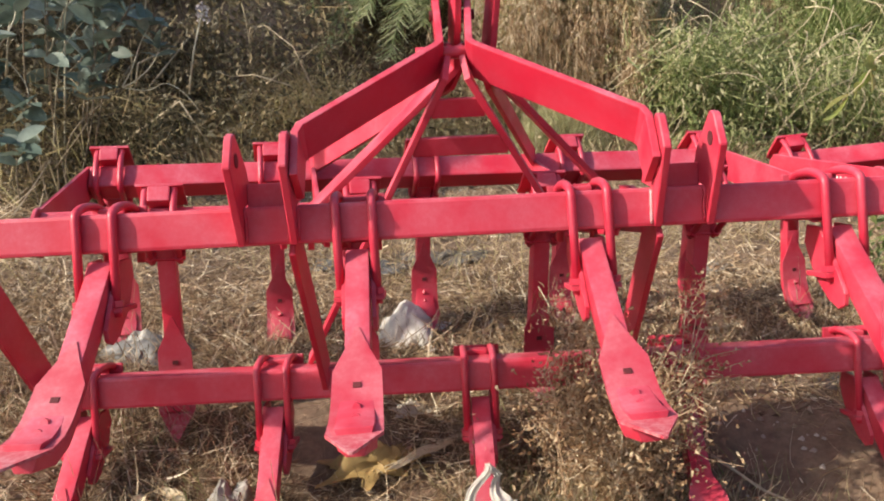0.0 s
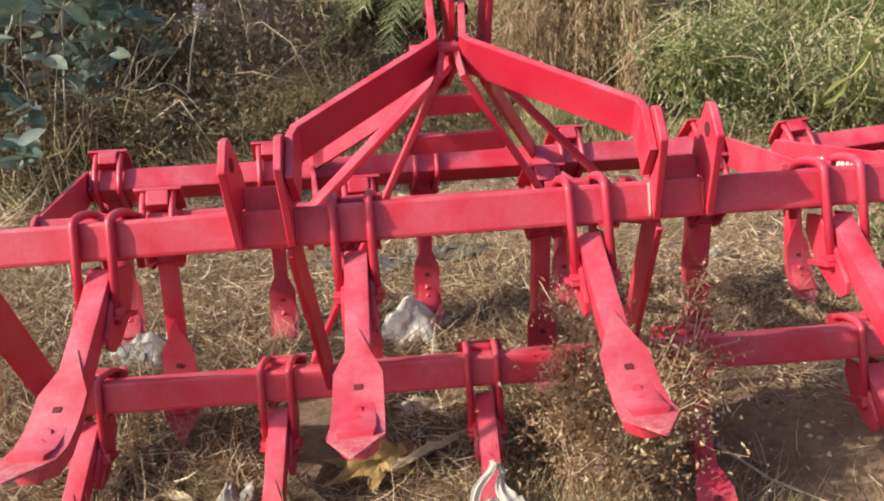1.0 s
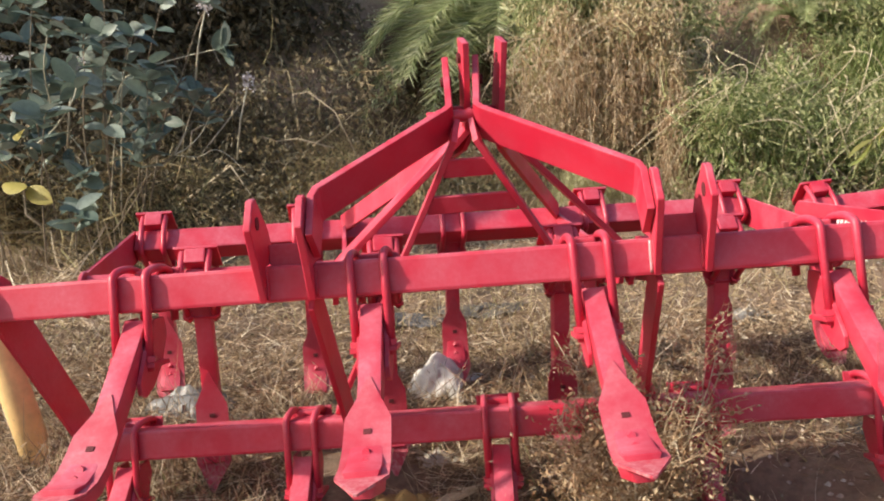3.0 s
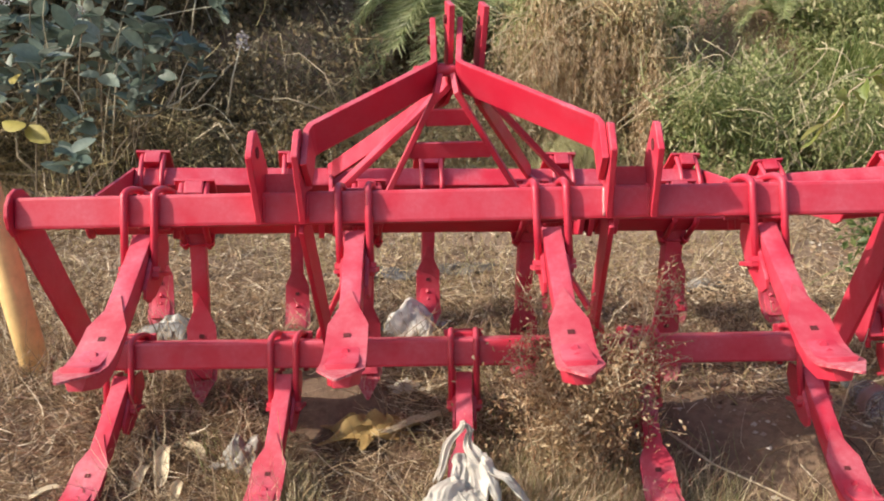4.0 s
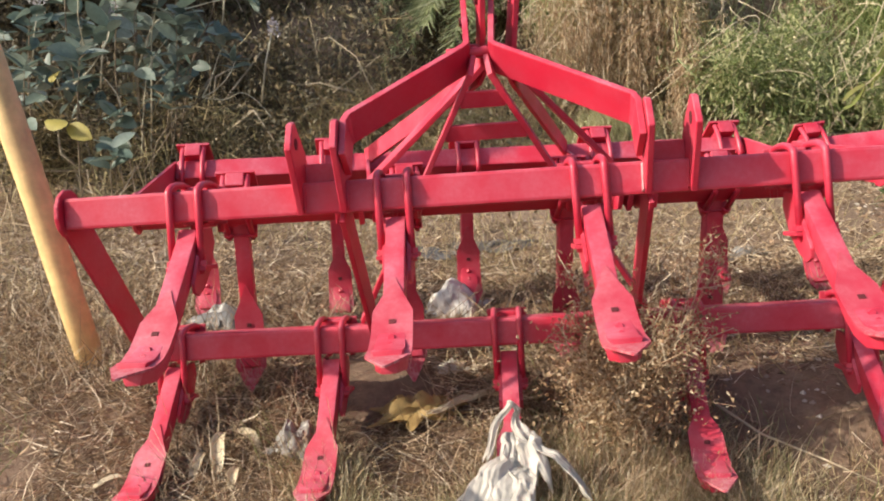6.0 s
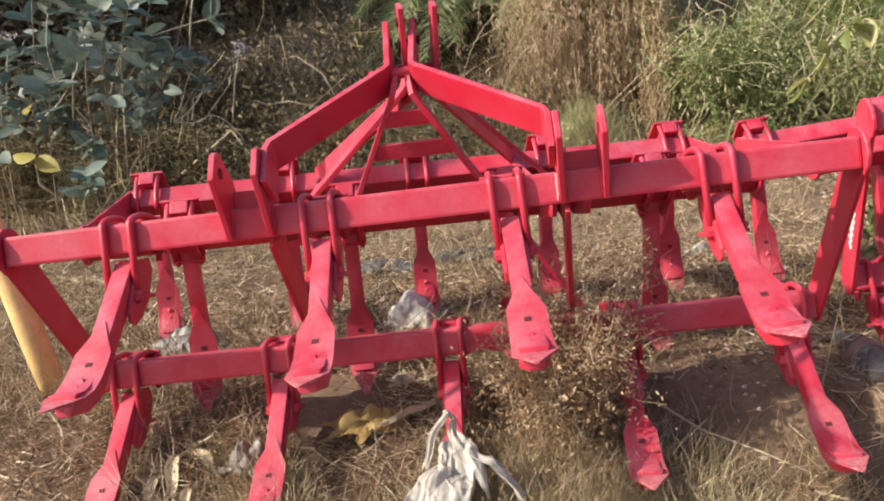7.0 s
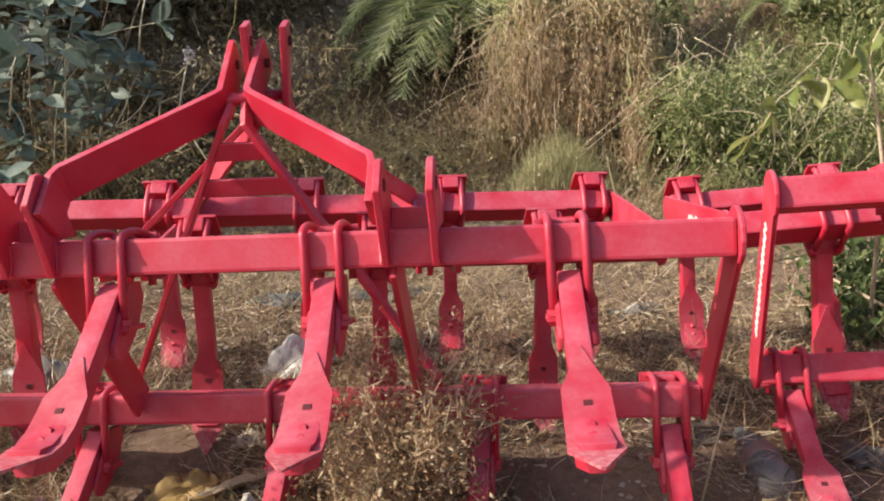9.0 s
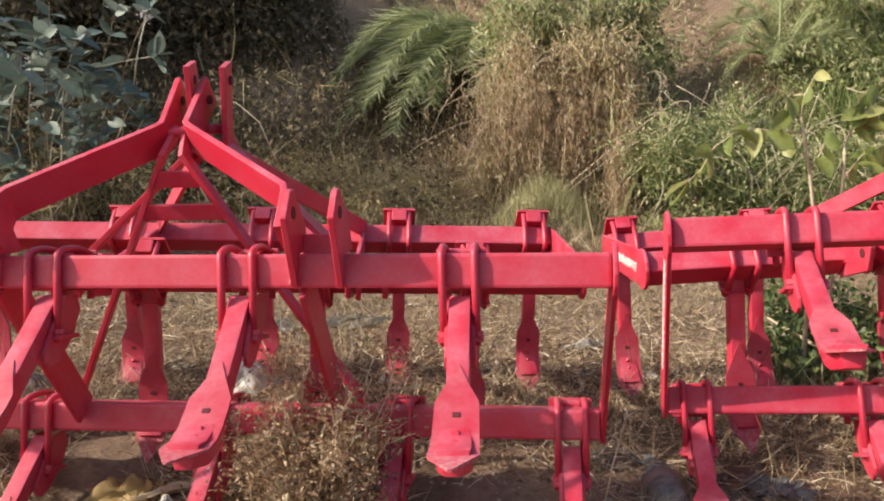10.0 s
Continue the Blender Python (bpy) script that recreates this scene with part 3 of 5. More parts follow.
p = patchy(strewn(15500, -3.5, 4.5, 0.5, 5.0, 0.35), 1.5, -0.3)
k = len(p)
p[:, 2] += rng.uniform(0.002, 0.012, k)
w = np.column_stack([rng.normal(size=k), rng.normal(size=k), rng.uniform(-0.1, 0.35, k)])
ob = leaf_mesh("leaf_litter", p, w, rng.uniform(0.012, 0.040, k), leafy("litter_leaf", [(0.0, (0.12, 0.07, 0.045)), (0.5, (0.30, 0.19, 0.12)), (0.85, (0.50, 0.38, 0.25)), (1.0, (0.75, 0.68, 0.56))], 0.7, 0.15), 0.55)
tagged(ob, "brown and pale leaf litter on the soil", "leaf litter", "", "stuff")

p = np.vstack([patchy(strewn(13500, -2.5, -0.45, -0.45, 0.90, 0.20), 2.0, -0.35), patchy(scatter(1300, 0.75, 2.6, -0.3, 0.9), 2.0, 0.05)])
k = len(p)
way = np.column_stack([rng.normal(scale=0.8, size=k), rng.normal(scale=0.8, size=k), np.full(k, 0.7)])
ob = strands("matted_grass", p, way, rng.uniform(0.04, 0.13, k), rng.uniform(0.0016, 0.0036, k), rng.uniform(0.5, 1.8, k), STRAW)
tagged(ob, "thick matted dry grass round the tines", "grass", "", "stuff")

p = patchy(scatter(11000, -3.5, 4.5, 0.7, 4.6), 1.0, -0.05)
k = len(p)
way = np.column_stack([rng.normal(scale=0.5, size=k), rng.normal(scale=0.5, size=k), np.ones(k)])
ob = strands("dry_grass", p, way, rng.uniform(0.04, 0.17, k), rng.uniform(0.0018, 0.004, k), rng.uniform(0.0, 0.9, k), DRYGRASS)
tagged(ob, "sparse dry grass tufts", "grass", "", "stuff")

p = unless_bare(patchy(scatter(15000, -6.5, 8.0, 4.2, 9.5), 0.8, -0.25))
p = p[(p[:, 0] > -0.2) | (rng.uniform(size=len(p)) < 0.35)]
k = len(p)
way = np.column_stack([rng.normal(scale=0.6, size=k), rng.normal(scale=0.5, size=k) - 0.25, np.ones(k)])
ob = strands("bank_grass", p, way, rng.uniform(0.10, 0.45, k), rng.uniform(0.004, 0.011, k), rng.uniform(0.1, 0.8, k), DRYGRASS)
tagged(ob, "tall dry grass on the bank", "grass", "", "stuff")

p = patchy(scatter(9000, -1.6, 2.2, 4.0, 5.9), 1.3, -0.3)
k = len(p)
way = np.column_stack([rng.normal(scale=0.9, size=k), rng.normal(scale=0.7, size=k) - 0.3, np.full(k, 0.7)])
ob = strands("matted_bank_grass", p, way, rng.uniform(0.08, 0.28, k), rng.uniform(0.003, 0.007, k), rng.uniform(0.2, 1.1, k), STRAW)
tagged(ob, "matted straw-coloured grass at the foot of the bank", "grass", "", "stuff")


p = patchy(scatter(700, -3.4, -1.35, 2.2, 3.0), 2.0, -0.1)
k = len(p)
p[:, 2] += rng.uniform(0.0, 0.12, k)
way = np.column_stack([rng.normal(scale=1.0, size=k), rng.normal(scale=0.5, size=k), rng.uniform(-0.1, 0.7, k)])
ob = strands("dry_brushwood", p, way, rng.uniform(0.12, 0.42, k), rng.uniform(0.003, 0.008, k), rng.uniform(0.0, 0.5, k), STRAW)
tagged(ob, "pale fallen dry twigs and stems under a shrub", "brushwood", "", "stuff")


# ---- shrubs on the bank ----
def cloud(k, c, r, lumps=9, lump=0.50):
    """k points in an uneven crown of several lumps round c with radii r; lump: their share of r."""
    c, r = np.array(c), np.array(r)
    hubs = c + rng.uniform(-0.75, 0.75, size=(lumps, 3)) * r
    share = lump * rng.uniform(0.4, 1.7, (lumps, 1))
    pick = rng.integers(0, lumps, k)
    d = rng.normal(size=(k, 3))
    d /= np.linalg.norm(d, axis=1, keepdims=True)
    q = hubs[pick] + d * r * share[pick] * rng.uniform(0.25, 1.0, (k, 1)) ** 0.4 + rng.normal(scale=0.035, size=(k, 3))
    q[:, 2] = np.maximum(q[:, 2], [ground_z(a, b) + 0.02 for a, b in q[:, :2]])
    return q


def stuff(ob, label=""):
    ob["kind"] = "stuff"
    if label:
        ob["label"] = label
    return ob


def shrub(label, c, r, leaves, mat, size, stems=14, ratio=0.5, droop=0.3, stem_mat=None, twigs=0, lumps=9, twig_mat=None, lump=0.50):
    base = Vector((c[0], c[1], ground_z(c[0], c[1])))
    s = new("shrub", None)
    s.location = base
    tagged(s, label, "shrub")
    q = cloud(leaves, c, r, lumps, lump) - np.array(base)
    ways = rng.normal(size=(leaves, 3)) + np.array((0, -0.3, -droop))
    stuff(leaf_mesh("foliage", q, ways, rng.uniform(size[0], size[1], leaves), mat, ratio, s, TO_LIGHT))
    for i in range(stems):
        e = Vector(q[rng.integers(0, leaves)])
        m = e * 0.5 + Vector(rng.normal(scale=0.10, size=3)) * max(r)
        part("stem", rod_bm([Vector(rng.normal(scale=0.05, size=3)) * r[0] * 2 - Vector((0, 0, 0.02)), m, e], 0.012, 0.004, 5), stem_mat or TWIG, s, "", True)
    if twigs:
        w = rng.normal(size=(twigs, 3)) + np.array((0, -0.3, -0.2))
        stuff(strands("brushwood", q[rng.integers(0, leaves, twigs)], w, rng.uniform(0.12, 0.45, twigs), rng.uniform(0.004, 0.009, twigs), rng.uniform(0.1, 0.7, twigs), twig_mat or DRYGRASS, s))
    return s


shrub("tangled mass of dry pale brown vines and withered leaves", (0.96, 5.45, 0.84), (0.74, 0.36, 0.74), 24000, DRYLEAF, (0.024, 0.066), 22, 0.36, 1.8, None, 3000, 60, None, 0.20)
shrub("green climber shrub with small yellowing leaves", (1.05, 5.75, 1.42), (0.85, 0.40, 0.66), 19000, GREENLEAF, (0.030, 0.072), 22, 0.40, 1.2, None, 1500, 50, None, 0.20)
shrub("dense leafy green roadside shrub", (3.75, 6.3, 1.55), (1.05, 0.6, 0.9), 16000, GREENLEAF, (0.034, 0.085), 18, 0.34, 0.8, None, 2200, 60, GREENGRASS, 0.20)
shrub("low green and dry weeds at the foot of the bank", (2.8, 5.15, 0.46), (1.7, 0.65, 0.55), 12000, GREENLEAF, (0.026, 0.062), 16, 0.36, 0.8, None, 3000, 70, GREENGRASS, 0.26)
shrub("small bright green leafy weed", (2.0, 5.2, 0.75), (0.45, 0.3, 0.40), 4200, GREENLEAF, (0.02, 0.05), 10, 0.55, 0.3, None, 500, 16, GREENGRASS, 0.32)


def bare_vines(label, x0, x1, y, z0, z1, k):
    """Long bare shoots that hang and cross in front of the climbers."""
    c = new("bare_vine", None)
    c.location = ((x0 + x1) / 2, y, ground_z((x0 + x1) / 2, y))
    tagged(c, label, "vine")
    for i in range(k):
        a = Vector((rng.uniform(x0, x1), y + rng.uniform(-0.15, 0.25), rng.uniform(z0, z1)))
        drop = rng.uniform(0.25, 0.85)
        e = a + Vector((rng.normal(scale=0.40), rng.normal(scale=0.06), -drop * 0.8))
        m = a.lerp(e, 0.45) + Vector((rng.normal(scale=0.16), -0.12, rng.uniform(0.0, 0.35)))
        pts = [((1 - q) ** 2) * a + 2 * q * (1 - q) * m + q * q * e for q in np.linspace(0, 1, 8)]
        part("shoot", rod_bm([p - c.location for p in pts], 0.0035, 0.002, 5), TWIG, c, "", True)


bare_vines("tangle of long bare pale vine shoots", 0.4, 1.7, 5.25, 0.7, 1.45, 60)
bare_vines("bare pale shoots hanging over green weeds", 1.6, 4.2, 4.75, 0.45, 1.15, 90)


def reeds(label, x0, x1, y0, y1, k, tall):
    """A stand of tall narrow grass."""
    q = patchy(scatter(k, x0, x1, y0, y1), 1.3, -0.35)
    n = len(q)
    w = np.column_stack([rng.normal(scale=0.28, size=n), rng.normal(scale=0.28, size=n) - 0.1, np.ones(n)])
    ob = strands("reed_grass", q, w, rng.uniform(0.45, 1.0, n) * tall, rng.uniform(0.006, 0.014, n), rng.uniform(0.05, 0.55, n), GREENGRASS, None, 4)
    tagged(ob, label, "grass", "", "stuff")


reeds("tall pale green reedy grass on the bank", 3.2, 7.5, 5.9, 7.6, 3800, 1.05)

def grass_clump(x, y, k, tall, label):
    """Long blades that spring from one stool and arch over."""
    c = new("grass_clump", None)
    c.location = (x, y, ground_z(x, y))
    tagged(c, label, "grass")
    az = rng.uniform(0, 2 * math.pi, k)
    w = np.column_stack([np.cos(az), np.sin(az), rng.uniform(0.6, 3.2, k)])
    foot = np.column_stack([rng.normal(scale=0.06, size=(k, 2)), np.full(k, -0.02)])
    w /= np.linalg.norm(w, axis=1, keepdims=True)
    ln = rng.uniform(0.5, 1.0, k) * tall
    side = np.column_stack([-np.sin(az), np.cos(az), np.zeros(k)])
    seg, v, f = 7, np.zeros((k, 16, 3)), []
    for i in range(seg + 1):
        q = i / seg
        m = foot + w * (ln * q)[:, None] - np.array((0, 0, 1)) * (0.62 * ln * q ** 2.4)[:, None]
        v[:, 2 * i] = m - side * 0.006 * (1 - 0.8 * q)
        v[:, 2 * i + 1] = m + side * 0.006 * (1 - 0.8 * q)
    for j in range(k):
        f += [(16 * j + 2 * i, 16 * j + 2 * i + 1, 16 * j + 2 * i + 3, 16 * j + 2 * i + 2) for i in range(seg)]
    ob = new("blade", mesh_of("blade", v.reshape(-1, 3), f, GREENGRASS))
    ob.parent = c
    stuff(ob)


for x, y, k, tall in ((3.15, 5.75, 420, 1.5), (4.1, 5.9, 380, 1.5), (3.6, 5.2, 260, 0.8), (5.0, 5.7, 360, 1.4), (2.2, 5.35, 200, 0.7)):
    grass_clump(x, y, k, tall, "arching clump of long yellow-green grass")

reeds("tall yellow-green grass at the foot of the bank", 2.2, 6.0, 5.1, 5.9, 1800, 0.55)
shrub("brown weeds under a milkweed, darkened in colour for shade", (-2.35, 3.65, 0.30), (1.0, 0.35, 0.32), 6000, SHADELEAF, (0.02, 0.055), 14, 0.45, 0.3, None, 1300, 40, DRYGRASS, 0.25)
shrub("dry brown vine curtain with hanging leaves", (1.55, 5.65, 0.55), (0.38, 0.25, 0.48), 7000, DRYLEAF, (0.022, 0.060), 12, 0.34, 2.0, None, 900, 30, None, 0.22)
shrub("dry brown weeds below a palm", (-0.7, 5.3, 0.25), (1.2, 0.6, 0.35), 6000, DRYLEAF, (0.02, 0.05), 12, 0.4, 0.3, None, 2500, 26, None, 0.3)
# the next four have the bank's shade in their leaf colour
shrub("brown and green undergrowth, darkened in colour for shade", (-2.4, 5.2, 0.50), (1.7, 0.7, 0.70), 12000, SHADELEAF, (0.03, 0.07), 18, 0.5, 0.3, None, 700, 16)
shrub("bush on the bank, darkened in colour for shade", (-2.6, 6.8, 1.55), (1.15, 0.7, 1.0), 15000, SHADELEAF, (0.05, 0.11), 18, 0.5, 0.3, None, 400, 16)
shrub("leafy thicket, darkened in colour for shade", (-4.4, 6.4, 1.4), (1.7, 0.8, 1.3), 14000, SHADELEAF, (0.05, 0.11), 18, 0.5, 0.3, None, 500, 16)
shrub("leafy undergrowth under a thicket, darkened in colour for shade", (-4.6, 4.9, 0.5), (1.5, 0.7, 0.7), 9000, SHADELEAF, (0.03, 0.08), 14, 0.5, 0.3, None, 500, 14)


def bank_cover(name, label, x0, x1, k, mat, size):
    q = unless_bare(patchy(scatter(k, x0, x1, 4.7, 9.6), 1.1, -0.4))
    n = len(q)
    q[:, 2] += np.abs(rng.normal(scale=0.16, size=n))
    ob = leaf_mesh(name, q, rng.normal(size=(n, 3)) + np.array((0, -0.4, 0.2)), rng.uniform(size[0], size[1], n), mat, 0.45, None, TO_LIGHT)
    tagged(ob, label, "undergrowth", "", "stuff")


bank_cover("leafy_undergrowth", "small green leaves of weeds over the bank", 0.6, 8.0, 26000, GREENLEAF, (0.02, 0.055))
bank_cover("withered_undergrowth", "withered brown leaves of weeds over the bank", -1.6, 8.0, 18000, DRYLEAF, (0.02, 0.055))
bank_cover("shaded_undergrowth", "leaves of weeds over the bank, darkened in colour for shade", -7.0, 0.2, 22000, SHADELEAF, (0.03, 0.08))
shrub("bushy yellow-green weeds high on the bank", (4.2, 7.2, 2.4), (1.3, 0.6, 0.7), 11000, GREENLEAF, (0.025, 0.06), 12, 0.5, 0.3, None, 1200, 34, None, 0.28)


# out-of-view tree, added to throw shade on the left bank
def unseen_shade_tree():
    x, y = -9.2, 4.9
    t = new("tree", None)
    t.location = (x, y, ground_z(x, y))
    tagged(t, "large unseen roadside tree, added so its crown shades the left bank", "tree")
    part("trunk", rod_bm([(0, 0, -0.1), (0.1, 0, 1.4), (0.3, 0.1, 2.8)], 0.17, 0.11, 10), TWIG, t, "", True)
    for e in ((1.2, 0.3, 3.7), (2.4, 0.2, 3.9), (3.2, 0.9, 3.7), (1.6, 1.2, 4.2), (2.4, -0.7, 3.9), (0.2, -0.8, 3.9)):
        part("limb", rod_bm([(0.3, 0.1, 2.7), Vector((0.3, 0.1, 2.7)).lerp(Vector(e), 0.5) + Vector((0, 0, 0.2)), e], 0.07, 0.015, 7), TWIG, t, "", True)
    q = cloud(9500, (x + 2.3, y + 0.3, 3.9), (2.6, 1.8, 0.9), 40, 0.34) - np.array(t.location)
    stuff(leaf_mesh("crown", q, rng.normal(size=(9500, 3)), rng.uniform(0.10, 0.20, 9500), SHADELEAF, 0.5, t))


unseen_shade_tree()


# ---- date palms ----
def frond(parent, z0, az, lift, size, leaflet):
    """A rib that rises and bends over, with two rows of narrow leaflets."""
    d = Vector((math.cos(az), math.sin(az), 0))
    pts = []
    for j in range(15):
        q = j / 14
        pts.append(Vector((0, 0, z0)) + d * (size * q * (1 - 0.22 * q)) + Vector((0, 0, size * (lift * q - (0.48 + lift * 0.60) * q * q))))
    f = part("frond", rod_bm(pts, 0.013, 0.003, 5), PALMLEAF, parent)
    base, way, ln = [], [], []
    for j in range(2, 150):
        q = j / 150
        a = pts[min(13, int(q * 14))].lerp(pts[min(14, int(q * 14) + 1)], q * 14 - int(q * 14))
        tan = (pts[min(14, int(q * 14) + 1)] - pts[int(q * 14)]).normalized()
        out = tan.cross(Vector((0, 0, 1))).normalized()
        for g in (-1, 1):
            base.append(a)
            way.append(out * g * 0.65 + tan * 0.80 + Vector((0, 0, rng.uniform(-0.15, 0.35))))
            ln.append(leaflet * (1 - abs(q - 0.40) * 1.1))
    base, way, ln = np.array(base), np.array(way), np.array(ln) * rng.uniform(0.85, 1.1, len(ln))
    stuff(strands("leaflet", base, way, ln, np.full(len(ln), 0.025 * leaflet), rng.uniform(0.0, 0.25, len(ln)), PALMLEAF, f))


def palm():
    s = new("date_palm", None)
    s.location = (0.26, 6.9, ground_z(0.26, 6.9))
    tagged(s, "young date palm with drooping feathery green fronds", "palm")
    z0 = 1.58 - s.location.z
    part("trunk", rod_bm([(0, 0, -0.05), (0.01, 0, z0 * 0.5), (0, 0, z0)], 0.10, 0.08, 10), plain("palm_bark", (0.10, 0.08, 0.065), 0.9, 0.0, 0.4, 25.0), s, "fibrous brown trunk", True)
    ring = (172, 181, 190, 198, 206, 214, 222, 232, 246, 176, 193, 210, 228, 160, 145, 120, 95, 70, 262, 185, 202, 240, 254, 236, 276)
    for i, deg in enumerate(ring):
        lift = (0.50, 0.18, 0.34, 0.02, 0.60, 0.25, 0.10)[i % 7] if i < 21 else 0.15
        frond(s, z0, math.radians(deg + rng.uniform(-4, 4)), lift, rng.uniform(1.65, 2.15) if i < 13 else rng.uniform(1.1, 1.5), 0.40)


palm()


# ---- broad leaves, one mesh each, hung as objects ----
def blade(name, length, width, fold, mat):
    bm = bmesh.new()
    rows = []
    for i in range(7):
        q = i / 6
        w = width / 2 * math.sin(math.pi * min(1.0, 0.06 + q * 0.94)) ** 0.7
        rows.append([bm.verts.new((w * k, length * q, fold * w * k * k - 0.12 * length * q * q)) for k in (-1, 0, 1)])
    for r0, r1 in zip(rows, rows[1:]):
        for j in range(2):
            bm.faces.new((r0[j], r0[j + 1], r1[j + 1], r1[j]))
    me = bpy.data.meshes.new(name)
    bm.to_mesh(me)
    bm.free()
    for f in me.polygons:
        f.use_smooth = True
    me.materials.append(mat)
    return me


def hang(name, me, at, way, tilt, scale, parent):
    ob = new(name, me)
    ob.parent = parent
    z = Vector((0, 0, 1)).lerp(Vector(rng.normal(size=3)), tilt)
    y = Vector(way).normalized()
    x = y.cross(z).normalized()
    z = x.cross(y)
    m = Matrix((x, y, z)).transposed().to_4x4()
    ob.matrix_basis = Matrix.Translation(at) @ m @ Matrix.Scale(scale, 4)
    return ob


MILK_LEAF = blade("leaf", 0.125, 0.064, 0.35, GREYLEAF)


def shoot(points, r, pairs, parent, size=1.0, start=0.5, bark=None):
    """One bending stem through its points, with opposite pairs of leaves on its upper part and a rosette at its end."""
    pts = [Vector(p) for p in points]
    line = []
    for i in range(len(pts) - 1):
        p0, p1, p2, p3 = pts[max(i - 1, 0)], pts[i], pts[i + 1], pts[min(i + 2, len(pts) - 1)]
        for j in range(5):
            q = j / 5
            line.append(0.5 * (2 * p1 + (p2 - p0) * q + (2 * p0 - 5 * p1 + 4 * p2 - p3) * q * q + (3 * p1 - p0 - 3 * p2 + p3) * q ** 3))
    line.append(pts[-1])
    st = part("stem", rod_bm(line, r, r * 0.5, 6), bark or STALK, parent, "", True)
    if not pairs:
        return st
    for i in range(pairs):
        q = (start + (1 - start) * i / max(1, pairs - 1)) * (len(line) - 1)
        k = min(len(line) - 2, int(q))
        a, d = line[k].lerp(line[k + 1], q - k), (line[k + 1] - line[k]).normalized()
        u = d.cross(Vector((0.3, 1, 0.2))).normalized()
        v = d.cross(u)
        turn = i * 1.57 + rng.uniform(-0.4, 0.4)
        for g in ((0, math.pi) if i < pairs - 1 else (0, 1.35, math.pi, 4.5)):
            w = u * math.cos(turn + g) + v * math.sin(turn + g) + d * rng.uniform(0.1, 0.9) + Vector((0, -0.25, rng.uniform(-0.35, 0.15)))
            hang("leaf", MILK_LEAF, a, w, 0.35, size * rng.uniform(0.6, 1.25), st)
    return st


weed = new("milkweed_shrub", None)
weed.location = (-2.1, 3.45, ground_z(-2.1, 3.45))
tagged(weed, "milkweed shrub with thick grey-green oval leaves on pale stems", "shrub")
